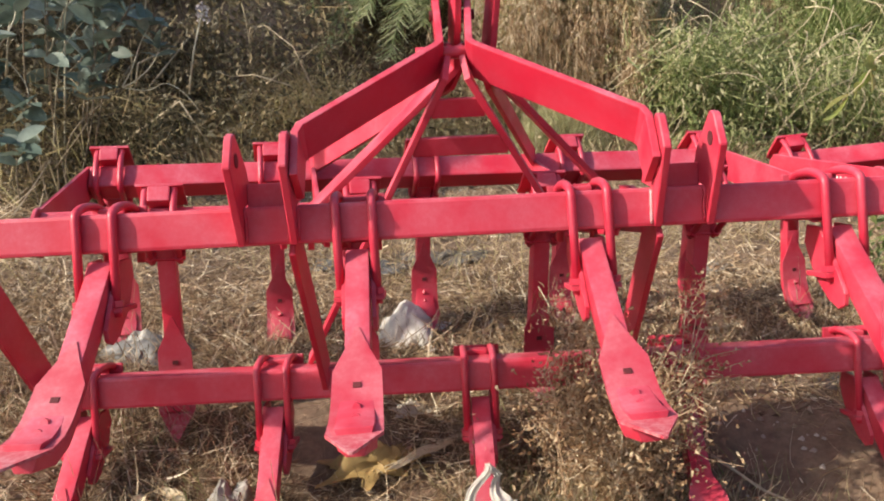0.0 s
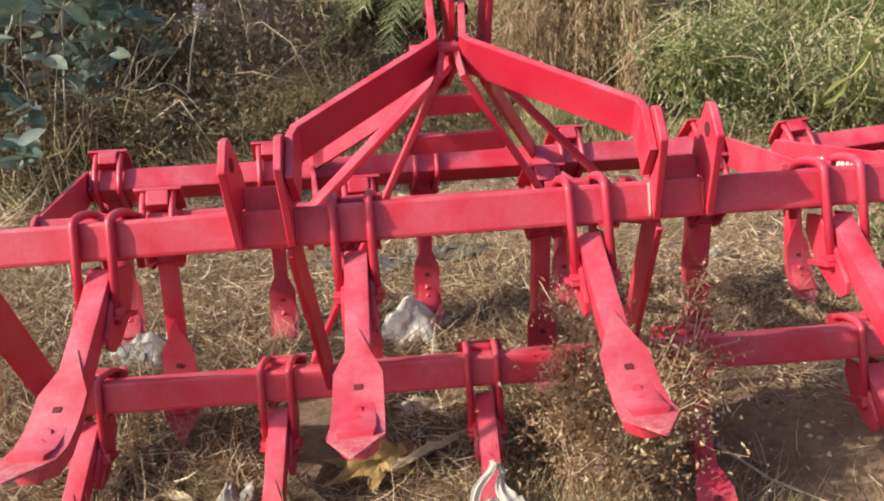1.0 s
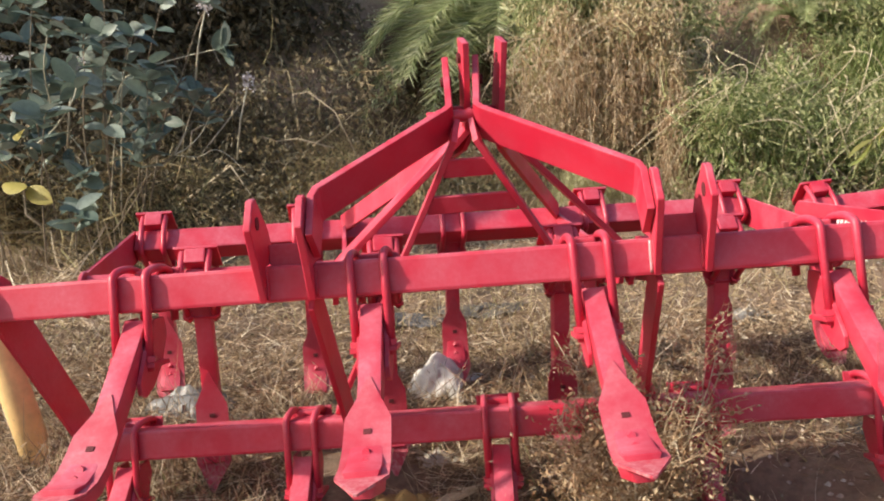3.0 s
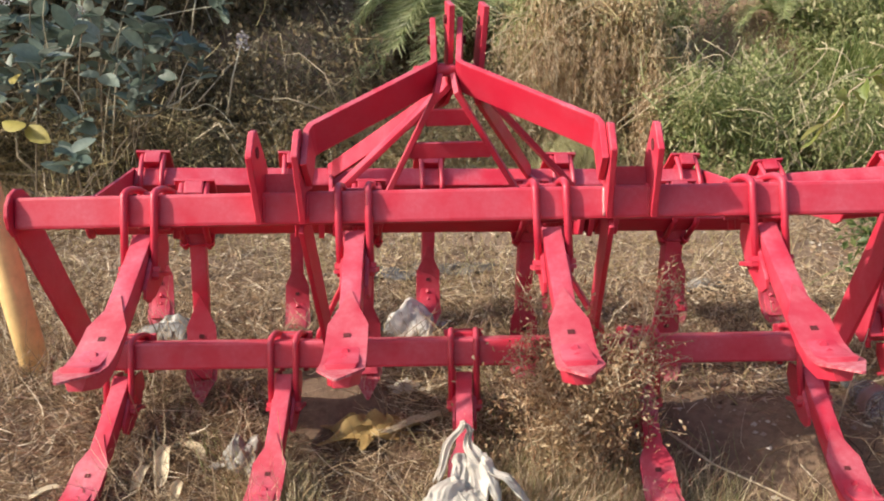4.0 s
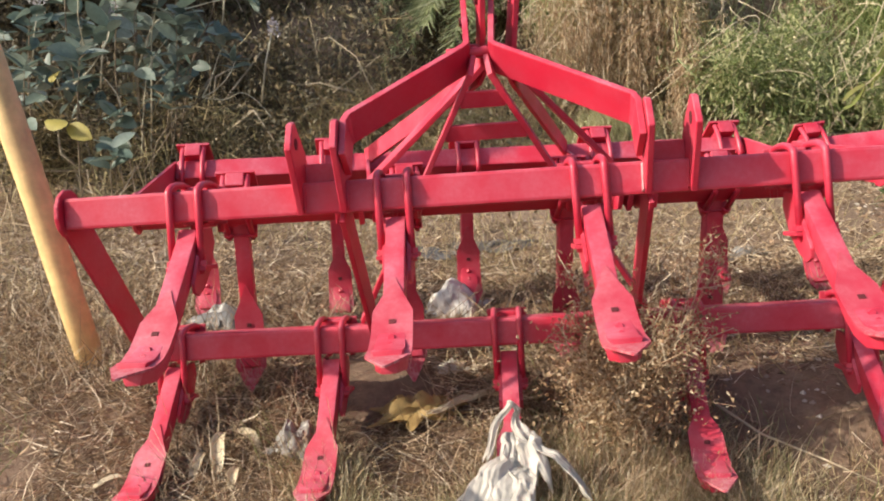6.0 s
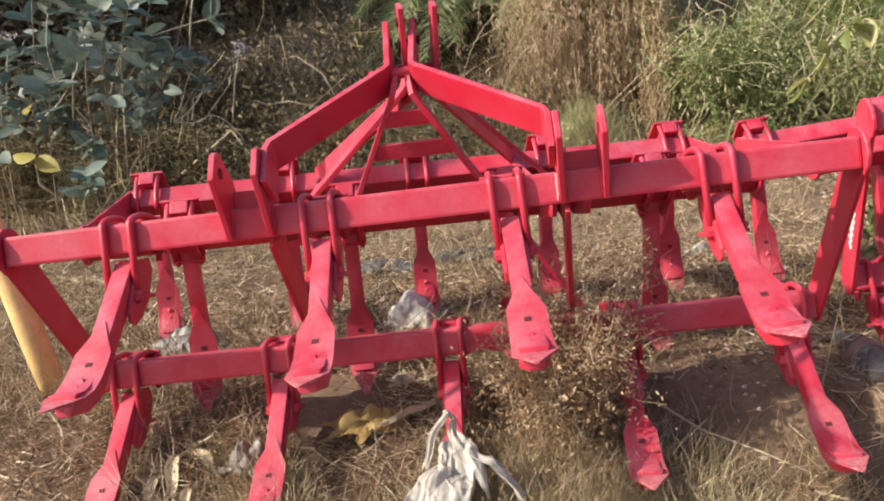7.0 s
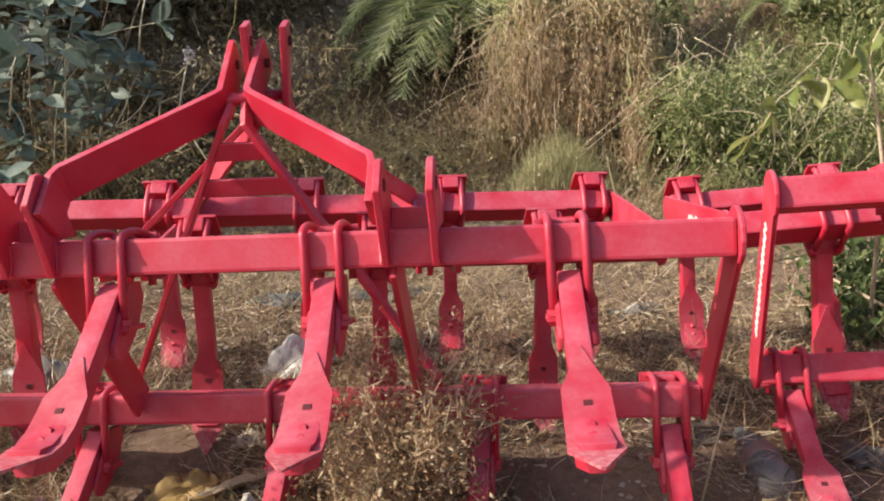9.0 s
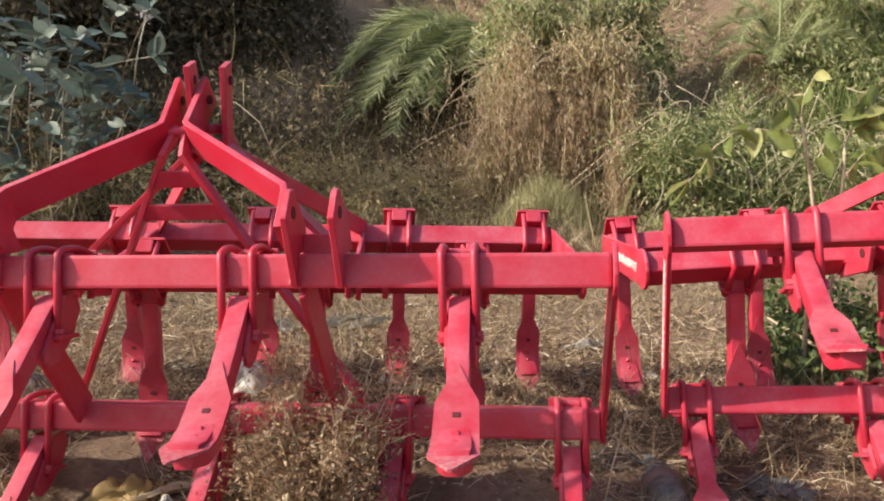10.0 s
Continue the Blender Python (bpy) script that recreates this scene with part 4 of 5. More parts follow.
# the leafless and leafy shoots on the open side of the shrub
for points, r, pairs, size, start in (
        (((-0.10, 0.0, 0.0), (-0.12, -0.05, 0.7), (-0.05, -0.1, 1.14), (-0.03, -0.1, 1.36)), 0.006, 4, 1.1, 0.72),
        (((-0.22, -0.45, 0.74), (-0.08, -0.45, 0.84), (0.02, -0.40, 1.00), (-0.03, -0.25, 1.13)), 0.005, 3, 1.1, 0.75),
        (((0.02, 0.0, 0.3), (0.12, -0.1, 0.80), (0.16, -0.12, 1.05), (0.26, -0.15, 1.31)), 0.006, 3, 1.0, 0.7),
        (((0.10, 0.0, 0.2), (0.20, -0.1, 0.60), (0.30, -0.13, 0.85), (0.36, -0.15, 1.12)), 0.006, 4, 1.0, 0.8),
        (((0.42, -0.15, 0.66), (0.48, -0.14, 0.76), (0.53, -0.12, 0.89), (0.59, -0.1, 0.99)), 0.0045, 3, 1.0, 0.75),
        (((0.42, -0.15, 0.66), (0.50, -0.14, 0.70), (0.58, -0.12, 0.78), (0.62, -0.1, 0.86)), 0.0045, 2, 0.9, 0.8),
        (((0.05, -0.1, 0.85), (0.20, -0.15, 1.09), (0.46, -0.15, 1.17), (0.74, -0.15, 1.22)), 0.005, 2, 1.0, 0.93),
        (((0.10, 0.0, 0.0), (0.35, -0.05, 0.86), (0.46, -0.05, 1.06), (0.56, -0.05, 1.30), (0.66, -0.05, 1.48)), 0.0055, 2, 0.9, 0.95),
        (((0.25, -0.1, 0.1), (0.24, -0.2, 0.45), (0.30, -0.25, 0.71)), 0.004, 3, 0.85, 0.75),
        (((-0.3, -0.3, 0.0), (-0.16, -0.5, 0.55), (-0.07, -0.55, 0.92)), 0.006, 4, 1.15, 0.7),
        (((0.0, -0.3, 0.0), (0.02, -0.45, 0.35), (0.09, -0.55, 0.60)), 0.005, 5, 1.05, 0.6),
        (((0.05, -0.6, 0.0), (0.08, -0.7, 0.25), (0.13, -0.75, 0.45)), 0.005, 3, 1.0, 0.7),
        (((-0.30, -0.1, 0.2), (-0.28, -0.25, 1.00), (-0.22, -0.25, 1.48)), 0.005, 2, 1.0, 0.9),
        (((-0.25, -0.1, 0.9), (-0.20, -0.25, 1.15), (-0.13, -0.25, 1.40)), 0.0045, 3, 1.0, 0.8),
        (((-0.6, -0.2, 0.0), (-0.52, -0.3, 0.7), (-0.42, -0.35, 1.15)), 0.006, 4, 1.1, 0.65),
        (((-0.5, -0.3, 0.0), (-0.45, -0.5, 0.5), (-0.36, -0.6, 0.85)), 0.006, 4, 1.1, 0.6),
        (((0.05, -0.1, 0.1), (0.15, -0.2, 0.42), (0.42, -0.15, 0.66)), 0.006, 0, 1.0, 0.5),
        (((0.42, -0.15, 0.66), (0.55, -0.15, 0.645), (0.65, -0.15, 0.68), (0.74, -0.15, 0.63), (0.82, -0.15, 0.53)), 0.0035, 0, 1.0, 0.5),
        (((-0.03, -0.4, 0.80), (0.06, -0.45, 0.70), (0.08, -0.45, 0.58), (0.16, -0.45, 0.46)), 0.0035, 0, 1.0, 0.5),
        (((0.05, -0.2, 0.25), (0.25, -0.2, 0.50), (0.30, -0.18, 0.70), (0.46, -0.15, 1.02)), 0.004, 0, 1.0, 0.5),
        (((0.0, -0.1, 0.3), (0.10, -0.2, 0.66), (0.16, -0.2, 0.86), (0.30, -0.2, 1.02)), 0.004, 0, 1.0, 0.5)):
    shoot(points, r, pairs + 1 if pairs > 2 else pairs, weed, size * 1.1, start, STALK if points[0][2] > 0.25 else OLD_STALK)
# the thicker growth behind
for i in range(36):
    dx, dy = rng.uniform(-1.6, 0.15), rng.uniform(-0.2, 0.5)
    h, lean = rng.uniform(0.75, 1.65), rng.uniform(-0.45, 0.35)
    shoot(((dx, dy, 0.0), (dx + lean * 0.2 + rng.normal(scale=0.1), dy, h * 0.5), (dx + lean, dy - 0.1, h)), 0.0045, int(rng.integers(4, 7)), weed, 1.15, 0.62, OLD_STALK)

old = blade("withered_leaf", 0.13, 0.08, 0.3, film("yellowed_leaf", (0.36, 0.31, 0.07), 0.5, 0.2))
for at, w in (((0.10, -1.30, 0.64), (0.9, -0.3, -0.25)), ((0.20, -1.30, 0.61), (0.9, -0.3, -0.4)), ((-0.50, -0.1, 0.80), (0.7, -0.4, 0.1))):
    hang("withered_leaf", old, at, w, 0.6, 1.0, weed)["label"] = "yellowed withered leaf"
for fx, fy, fz in ((0.85, -0.09, 1.04), (-0.02, -0.26, 1.15), (-0.55, 0.0, 1.22), (0.64, -0.05, 1.45)):
    foot = Vector((fx - 0.10, fy, fz - 0.42))
    part("stem", rod_bm([foot, Vector((fx - 0.06, fy, fz - 0.2)), (fx, fy, fz)], 0.006, 0.004, 5), STALK, weed, "", True)
    c = np.array((fx, fy, fz)) + rng.normal(scale=0.022, size=(46, 3))
    stuff(leaf_mesh("flower_head", c, rng.normal(size=(46, 3)) + np.array((0, 0, 0.6)), rng.uniform(0.014, 0.026, 46), film("pale_flower", (0.62, 0.58, 0.60), 0.6, 0.3), 0.8, weed), "pale mauve flower cluster")
for pts in (((1.42, -0.1, 0.62), (1.32, -0.12, 0.86), (1.18, -0.12, 0.97), (1.10, -0.12, 0.96), (1.09, -0.12, 0.90)),
            ((1.30, -0.1, 0.66), (1.10, -0.1, 0.72), (0.98, -0.1, 0.71), (0.90, -0.1, 0.74))):
    part("dry_tendril", rod_bm([Vector(q) for q in pts], 0.0035, 0.002, 5), TWIG, weed, "bare pale curling shoot", True)


# ---- broad-leaved sapling beside the far machines ----
def sapling(x, y, stem, twigs, label):
    """A crooked thin stem and twigs of broad drooping leaves; stem and twigs as (x, y, z) in the world."""
    s = new("sapling", None)
    o = Vector((x, y, ground_z(x, y)))
    s.location = o
    tagged(s, label, "sapling")
    me = blade("leaf", 0.115, 0.066, 0.45, BIGLEAF)
    part("stem", rod_bm([Vector((0, 0, -0.03))] + [Vector(p) - o for p in stem], 0.0085, 0.004, 7), TWIG, s, "crooked pale stem", True)
    for line, n in twigs:
        line = [Vector(p) - o for p in line]
        tw = part("twig", rod_bm(line, 0.0032, 0.0014, 5), TWIG, s, "", True)
        for i in range(n):
            q = (0.25 + 0.75 * (i + rng.uniform(0, 1)) / n) * (len(line) - 1) * 0.999
            a = line[int(q)].lerp(line[int(q) + 1], q - int(q))
            az = rng.uniform(0, 2 * math.pi)
            hang("leaf", me, a, Vector((math.cos(az), math.sin(az), rng.uniform(-2.2, 0.1))), 0.5, rng.uniform(0.45, 1.0), tw)


sapling(1.76, 1.62, ((1.755, 1.62, 0.30), (1.75, 1.62, 0.62), (1.724, 1.62, 0.76), (1.693, 1.62, 0.894), (1.68, 1.62, 0.945)), (
    (((1.68, 1.62, 0.945), (1.65, 1.61, 0.965), (1.62, 1.61, 0.955), (1.63, 1.60, 1.02)), 5),
    (((1.68, 1.62, 0.945), (1.69, 1.63, 1.02), (1.72, 1.63, 1.09)), 5),
    (((1.69, 1.62, 0.895), (1.61, 1.62, 0.895), (1.52, 1.61, 0.905), (1.44, 1.61, 0.88)), 7),
    (((1.47, 1.61, 0.89), (1.40, 1.60, 0.84), (1.36, 1.60, 0.76), (1.30, 1.60, 0.70)), 8),
    (((1.724, 1.62, 0.76), (1.75, 1.60, 0.83), (1.76, 1.58, 0.90)), 3)), "young tree with broad drooping light green leaves on a crooked stem")
sapling(1.85, 1.68, ((1.845, 1.67, 0.35), (1.845, 1.66, 0.63), (1.85, 1.66, 0.735), (1.845, 1.66, 0.86)), (
    (((1.845, 1.66, 0.86), (1.87, 1.66, 0.94), (1.93, 1.65, 0.98), (2.0, 1.64, 0.97)), 9),
    (((1.85, 1.66, 0.74), (1.90, 1.65, 0.82), (1.97, 1.64, 0.86)), 7),
    (((1.845, 1.66, 0.86), (1.90, 1.67, 0.98), (1.95, 1.67, 1.08)), 8),
    (((1.845, 1.66, 0.63), (1.80, 1.65, 0.68), (1.77, 1.64, 0.71)), 1)), "broad-leaved sapling with a thin pale forked stem")

# the green of these weeds is darkened to hold the shade behind the machine
shrub("low green leafy weeds behind the tipped machine, darkened in colour for shade", (2.02, 1.82, 0.14), (0.42, 0.30, 0.24), 2600, leafy("shade_green_leaf", [(0.0, (0.05, 0.08, 0.025)), (0.6, (0.10, 0.15, 0.05)), (1.0, (0.22, 0.26, 0.09))], 0.5, 0.3), (0.02, 0.055), 14, 0.55, 0.2, None, 150, 24, GREENGRASS, 0.28)



# ---- dry bush between the tines of the nearest machine ----
def dry_bush():
    x, y = 0.325, 0.40
    s = new("dry_bush", None)
    s.location = (x, y, ground_z(x, y))
    tagged(s, "brittle dry brown weed bush with small seed heads", "bush")
    tips = []
    for i in range(52):
        az = rng.uniform(0, 2 * math.pi)
        reach, h = rng.uniform(0.04, 0.28), rng.uniform(0.18, 0.54)
        a = Vector((rng.normal(scale=0.04), rng.normal(scale=0.03), -0.02))
        e = Vector((math.cos(az) * reach * 0.75 - 0.02, math.sin(az) * reach * 0.75, h))
        if i % 9 == 0:      # a few long shoots lean out over the beam
            e = Vector((rng.uniform(0.06, 0.22), rng.uniform(0.0, 0.16), rng.uniform(0.44, 0.58)))
        line = [a] + [a.lerp(e, q) + Vector(rng.normal(scale=0.016, size=3)) + Vector((0, 0, 0.10 * q * (1 - q))) for q in (0.25, 0.5, 0.75)] + [e]
        br = part("branch", rod_bm(line, 0.0024, 0.0011, 5), BRANCH if i % 4 else TWIG, s, "", True)
        for j in range(9):
            q = rng.uniform(0.3, 1.0) * 3.999
            b0 = line[int(q)].lerp(line[int(q) + 1], q - int(q))
            b1 = b0 + Vector((rng.normal(scale=0.045), rng.normal(scale=0.045), rng.uniform(-0.01, 0.07)))
            tips += [b0.lerp(b1, 0.5), b1]
            for g in range(3):
                tips.append(b0.lerp(b1, rng.uniform(0.3, 1.0)) + Vector(rng.normal(scale=0.018, size=3)))
            mid = b0.lerp(b1, 0.5) + Vector(rng.normal(scale=0.010, size=3))
            part("twig", rod_bm([b0, mid, b1], 0.0013, 0.0008, 4), TWIG if j % 2 else BRANCH, br)
    t = np.array(tips)
    husks = np.repeat(t, 2, axis=0) + rng.normal(scale=0.009, size=(len(t) * 2, 3))
    curled = t + rng.normal(scale=0.014, size=t.shape)
    curled = curled[curled[:, 2] > rng.uniform(0.02, 0.26, len(curled))]
    husks = husks[husks[:, 2] > rng.uniform(0.0, 0.22, len(husks))]
    stuff(leaf_mesh("seed_head", husks, rng.normal(size=husks.shape), rng.uniform(0.005, 0.012, len(husks)), SEED, 0.6, s))
    stuff(leaf_mesh("curled_leaf", curled, rng.normal(size=curled.shape) + np.array((0, 0, -0.4)), rng.uniform(0.008, 0.024, len(curled)), BUSHLEAF, 0.42, s))
    n = 3400
    low = np.column_stack([rng.normal(loc=-0.02, scale=0.09, size=n), rng.normal(scale=0.09, size=n), np.abs(rng.normal(loc=0.20, scale=0.09, size=n))])
    stuff(leaf_mesh("withered_leaf", low, rng.normal(size=(n, 3)), rng.uniform(0.008, 0.020, n), BUSHLEAF, 0.45, s))
    fine = t[rng.integers(0, len(t), 2600)] + rng.normal(scale=0.012, size=(2600, 3))
    stuff(strands("fine_twig", fine, rng.normal(size=(2600, 3)) + np.array((0, 0, 0.5)), rng.uniform(0.02, 0.06, 2600), rng.uniform(0.0010, 0.0019, 2600), rng.uniform(0, 0.5, 2600), BUSHLEAF, s), "thin brown twigs")
    k = 3200
    foot = np.column_stack([rng.normal(loc=-0.03, scale=0.16, size=k), rng.normal(loc=-0.16, scale=0.11, size=k), np.full(k, 0.0)])
    foot[:, 2] = [ground_z(x + a, y + b) - s.location.z for a, b in foot[:, :2]]
    stuff(strands("thatch", foot, rng.normal(size=(k, 3)) + np.array((0, 0, 1.3)), rng.uniform(0.04, 0.15, k), rng.uniform(0.0014, 0.0034, k), rng.uniform(0.1, 1.2, k), WITHERED, s), "pale dry grass round the foot")


dry_bush()


# ---- rubbish ----
WHITE_FILM = film("white_plastic_film", (0.84, 0.81, 0.75), 0.4, 0.5)
BRIGHT_FILM = film("clean_white_film", (0.90, 0.88, 0.84), 0.4, 0.4)
GREY_FILM = film("grey_plastic_film", (0.21, 0.19, 0.165), 0.4, 0.35)
BLUE_FILM = film("bluish_plastic_film", (0.18, 0.18, 0.185), 0.4, 0.35)
DULL_FILM = film("grey_blue_film", (0.31, 0.31, 0.30), 0.4, 0.3)
PALE_FILM = film("dull_plastic_film", (0.36, 0.34, 0.31), 0.4, 0.3)
PAPER = film("soiled_paper", (0.66, 0.60, 0.50), 0.8, 0.2)
YELLOW_LEAF = film("yellow_dead_leaf", (0.52, 0.36, 0.14), 0.6, 0.35)
HUSK = film("maize_husk", (0.80, 0.70, 0.50), 0.7, 0.3)


def sheet(name, label, category, x, y, sx, sy, h, mat, turn=0.0, seed=0, lift=0.0, ragged=0.35, crease=1.0):
    """A crumpled sheet with folds and a ragged edge, lying on the ground."""
    n = 26
    bm = bmesh.new()
    grid = []
    for i in range(n + 1):
        row = []
        for j in range(n + 1):
            u, v = i / n * 2 - 1, j / n * 2 - 1
            w = Vector((u * 1.3 + seed * 7.1, v * 1.3, seed * 3.7))
            edge = 1 + ragged * noise.noise(w * 1.9)
            rr = min(1.0, math.hypot(u, v))
            fold = abs(noise.noise(w * 1.1)) + 0.5 * abs(noise.noise(w * 2.7)) + 0.25 * abs(noise.noise(w * 6.1))
            z = h * ((1 - rr * rr) * 0.55 * (2 - crease) + crease * fold * (1 - 0.55 * rr))
            row.append(bm.verts.new((u * sx / 2 * edge + 0.04 * sx * noise.noise(w * 4), v * sy / 2 * edge + 0.04 * sy * noise.noise(w * 4 + Vector((9, 0, 0))), z)))
        grid.append(row)
    for r0, r1 in zip(grid, grid[1:]):
        for j in range(n):
            bm.faces.new((r0[j], r0[j + 1], r1[j + 1], r1[j]))
    bmesh.ops.recalc_face_normals(bm, faces=bm.faces)
    thicken(bm, 0.0012)
    ob = part(name, bm, mat, None, "", "auto")
    ob.matrix_basis = pose(x, y, ground_z(x, y) + lift, 0, 0, turn)
    tagged(ob, label, category)
    return ob


sheet("plastic_sheet", "crumpled white plastic sheet caught in dry weeds", "plastic sheet", -0.150, 1.27, 0.19, 0.22, 0.100, BRIGHT_FILM, -12, 1, 0.0, 0.4, 0.42)
sheet("plastic_bag", "crumpled grey plastic bag on the straw", "plastic bag", -0.915, 1.12, 0.27, 0.16, 0.075, DULL_FILM, 6, 2, 0.0, 0.35, 0.6)
sheet("plastic_bag", "bluish plastic bag on bare soil", "plastic bag", -0.36, 2.07, 0.36, 0.20, 0.035, BLUE_FILM, -8, 3, 0.0, 0.6, 1.7)
sheet("plastic_bag", "thin pale plastic bag far on the soil", "plastic bag", -0.02, 2.25, 0.34, 0.2, 0.03, GREY_FILM, 20, 4, 0.0, 0.6, 1.7)
sheet("plastic_bag", "flattened pale plastic bag on the soil", "plastic bag", 1.03, 2.00, 0.20, 0.12, 0.03, PALE_FILM, 30, 5, 0.0, 0.6, 1.6)
sheet("dead_leaf", "curled yellow dead leaf on the grass", "leaf", -0.205, 0.55, 0.22, 0.13, 0.060, YELLOW_LEAF, 25, 6, 0.005, 0.75, 0.9)
sheet("dead_leaf", "long dry yellow leaf on the grass", "leaf", -0.088, 0.58, 0.22, 0.022, 0.02, HUSK, 42, 7, 0.02)
sheet("paper_scrap", "small white paper scrap under the machine", "paper", -0.135, 0.76, 0.09, 0.07, 0.03, PAPER, 20, 8)
sheet("plastic_scrap", "torn grey plastic scrap beside a tine", "plastic scrap", -0.520, 0.425, 0.10, 0.12, 0.075, PALE_FILM, 70, 9)
sheet("paper_scrap", "crumpled white paper at the foot of the bank", "paper", 0.14, 4.95, 0.15, 0.12, 0.13, PAPER, 0, 15)
sheet("paper_scrap", "white paper scrap in the grass", "paper", 0.66, 0.22, 0.09, 0.03, 0.012, PAPER, 8, 16)
sheet("plastic_bag", "crumpled translucent plastic bag in dry grass", "plastic bag", 1.03, 0.84, 0.15, 0.13, 0.022, GREY_FILM, 40, 17, 0.0, 0.6, 1.7)
sheet("plastic_bag", "bluish plastic wrapper in the grass", "plastic bag", 1.45, 0.70, 0.15, 0.12, 0.03, BLUE_FILM, -20, 18, 0.0, 0.6, 1.7)
sheet("paper_scrap", "pale paper scrap on the straw", "paper", -0.45, 1.45, 0.09, 0.05, 0.02, PAPER, 8, 19)
sheet("paper_scrap", "small pale scrap on bare soil", "paper", 0.30, 1.38, 0.08, 0.06, 0.04, PAPER, 50, 20)
sheet("paper_scrap", "white scrap near the far machine", "paper", 1.22, 1.62, 0.12, 0.05, 0.03, PAPER, -10, 21)


def husk(foot, tip, wide, rise, curl, label):
    """A dry husk: a tapered channel that bends and curls over at its tip."""
    o = Vector((foot[0], foot[1], ground_z(*foot) + 0.014))
    e = Vector((tip[0], tip[1], ground_z(*tip) + 0.014 + rise)) - o
    side = e.cross(Vector((0, 0, 1))).normalized()
    up = side.cross(e).normalized()
    bm = bmesh.new()
    rows = []
    for i in range(15):
        q = i / 14
        c = e * q + up * (0.10 * e.length * math.sin(math.pi * q) - 0.9 * wide * max(0.0, q - 0.82) * 6) + side * 0.06 * e.length * math.sin(5.0 * q + curl)
        w = wide * 0.5 * (0.25 + 0.75 * math.sin(math.pi * min(1.0, 0.10 + 0.95 * q)) ** 0.8)
        row = []
        for j in range(9):
            t = (j / 8 - 0.5) * 2
            ang = t * curl
            row.append(bm.verts.new(c + side * w * math.sin(ang) / math.sin(min(curl, 1.5)) + up * w * (0.9 - 0.9 * math.cos(ang) + 0.10 * noise.noise(Vector((t * 3, q * 4, wide * 90))))))
        rows.append(row)
    for r0, r1 in zip(rows, rows[1:]):
        for j in range(8):
            bm.faces.new((r0[j], r0[j + 1], r1[j + 1], r1[j]))
    bmesh.ops.recalc_face_normals(bm, faces=bm.faces)
    thicken(bm, 0.0007)
    ob = part("maize_husk", bm, HUSK, None, "", True)
    ob.location = o
    tagged(ob, label, "husk")


husk((-0.710, 0.330), (-0.707, 0.462), 0.036, 0.030, 1.3, "dry maize husk curled at its end")
husk((-0.697, 0.495), (-0.622, 0.412), 0.034, 0.006, 1.0, "short pale maize husk on the straw")
husk((-0.764, 0.300), (-0.735, 0.400), 0.030, 0.010, 1.2, "dull maize husk half under straw")
husk((-0.656, 0.275), (-0.640, 0.345), 0.028, 0.012, 1.4, "folded dry maize husk in the straw")
husk((-1.000, 0.270), (-0.915, 0.305), 0.026, 0.006, 1.1, "flat dry maize husk lying in straw")


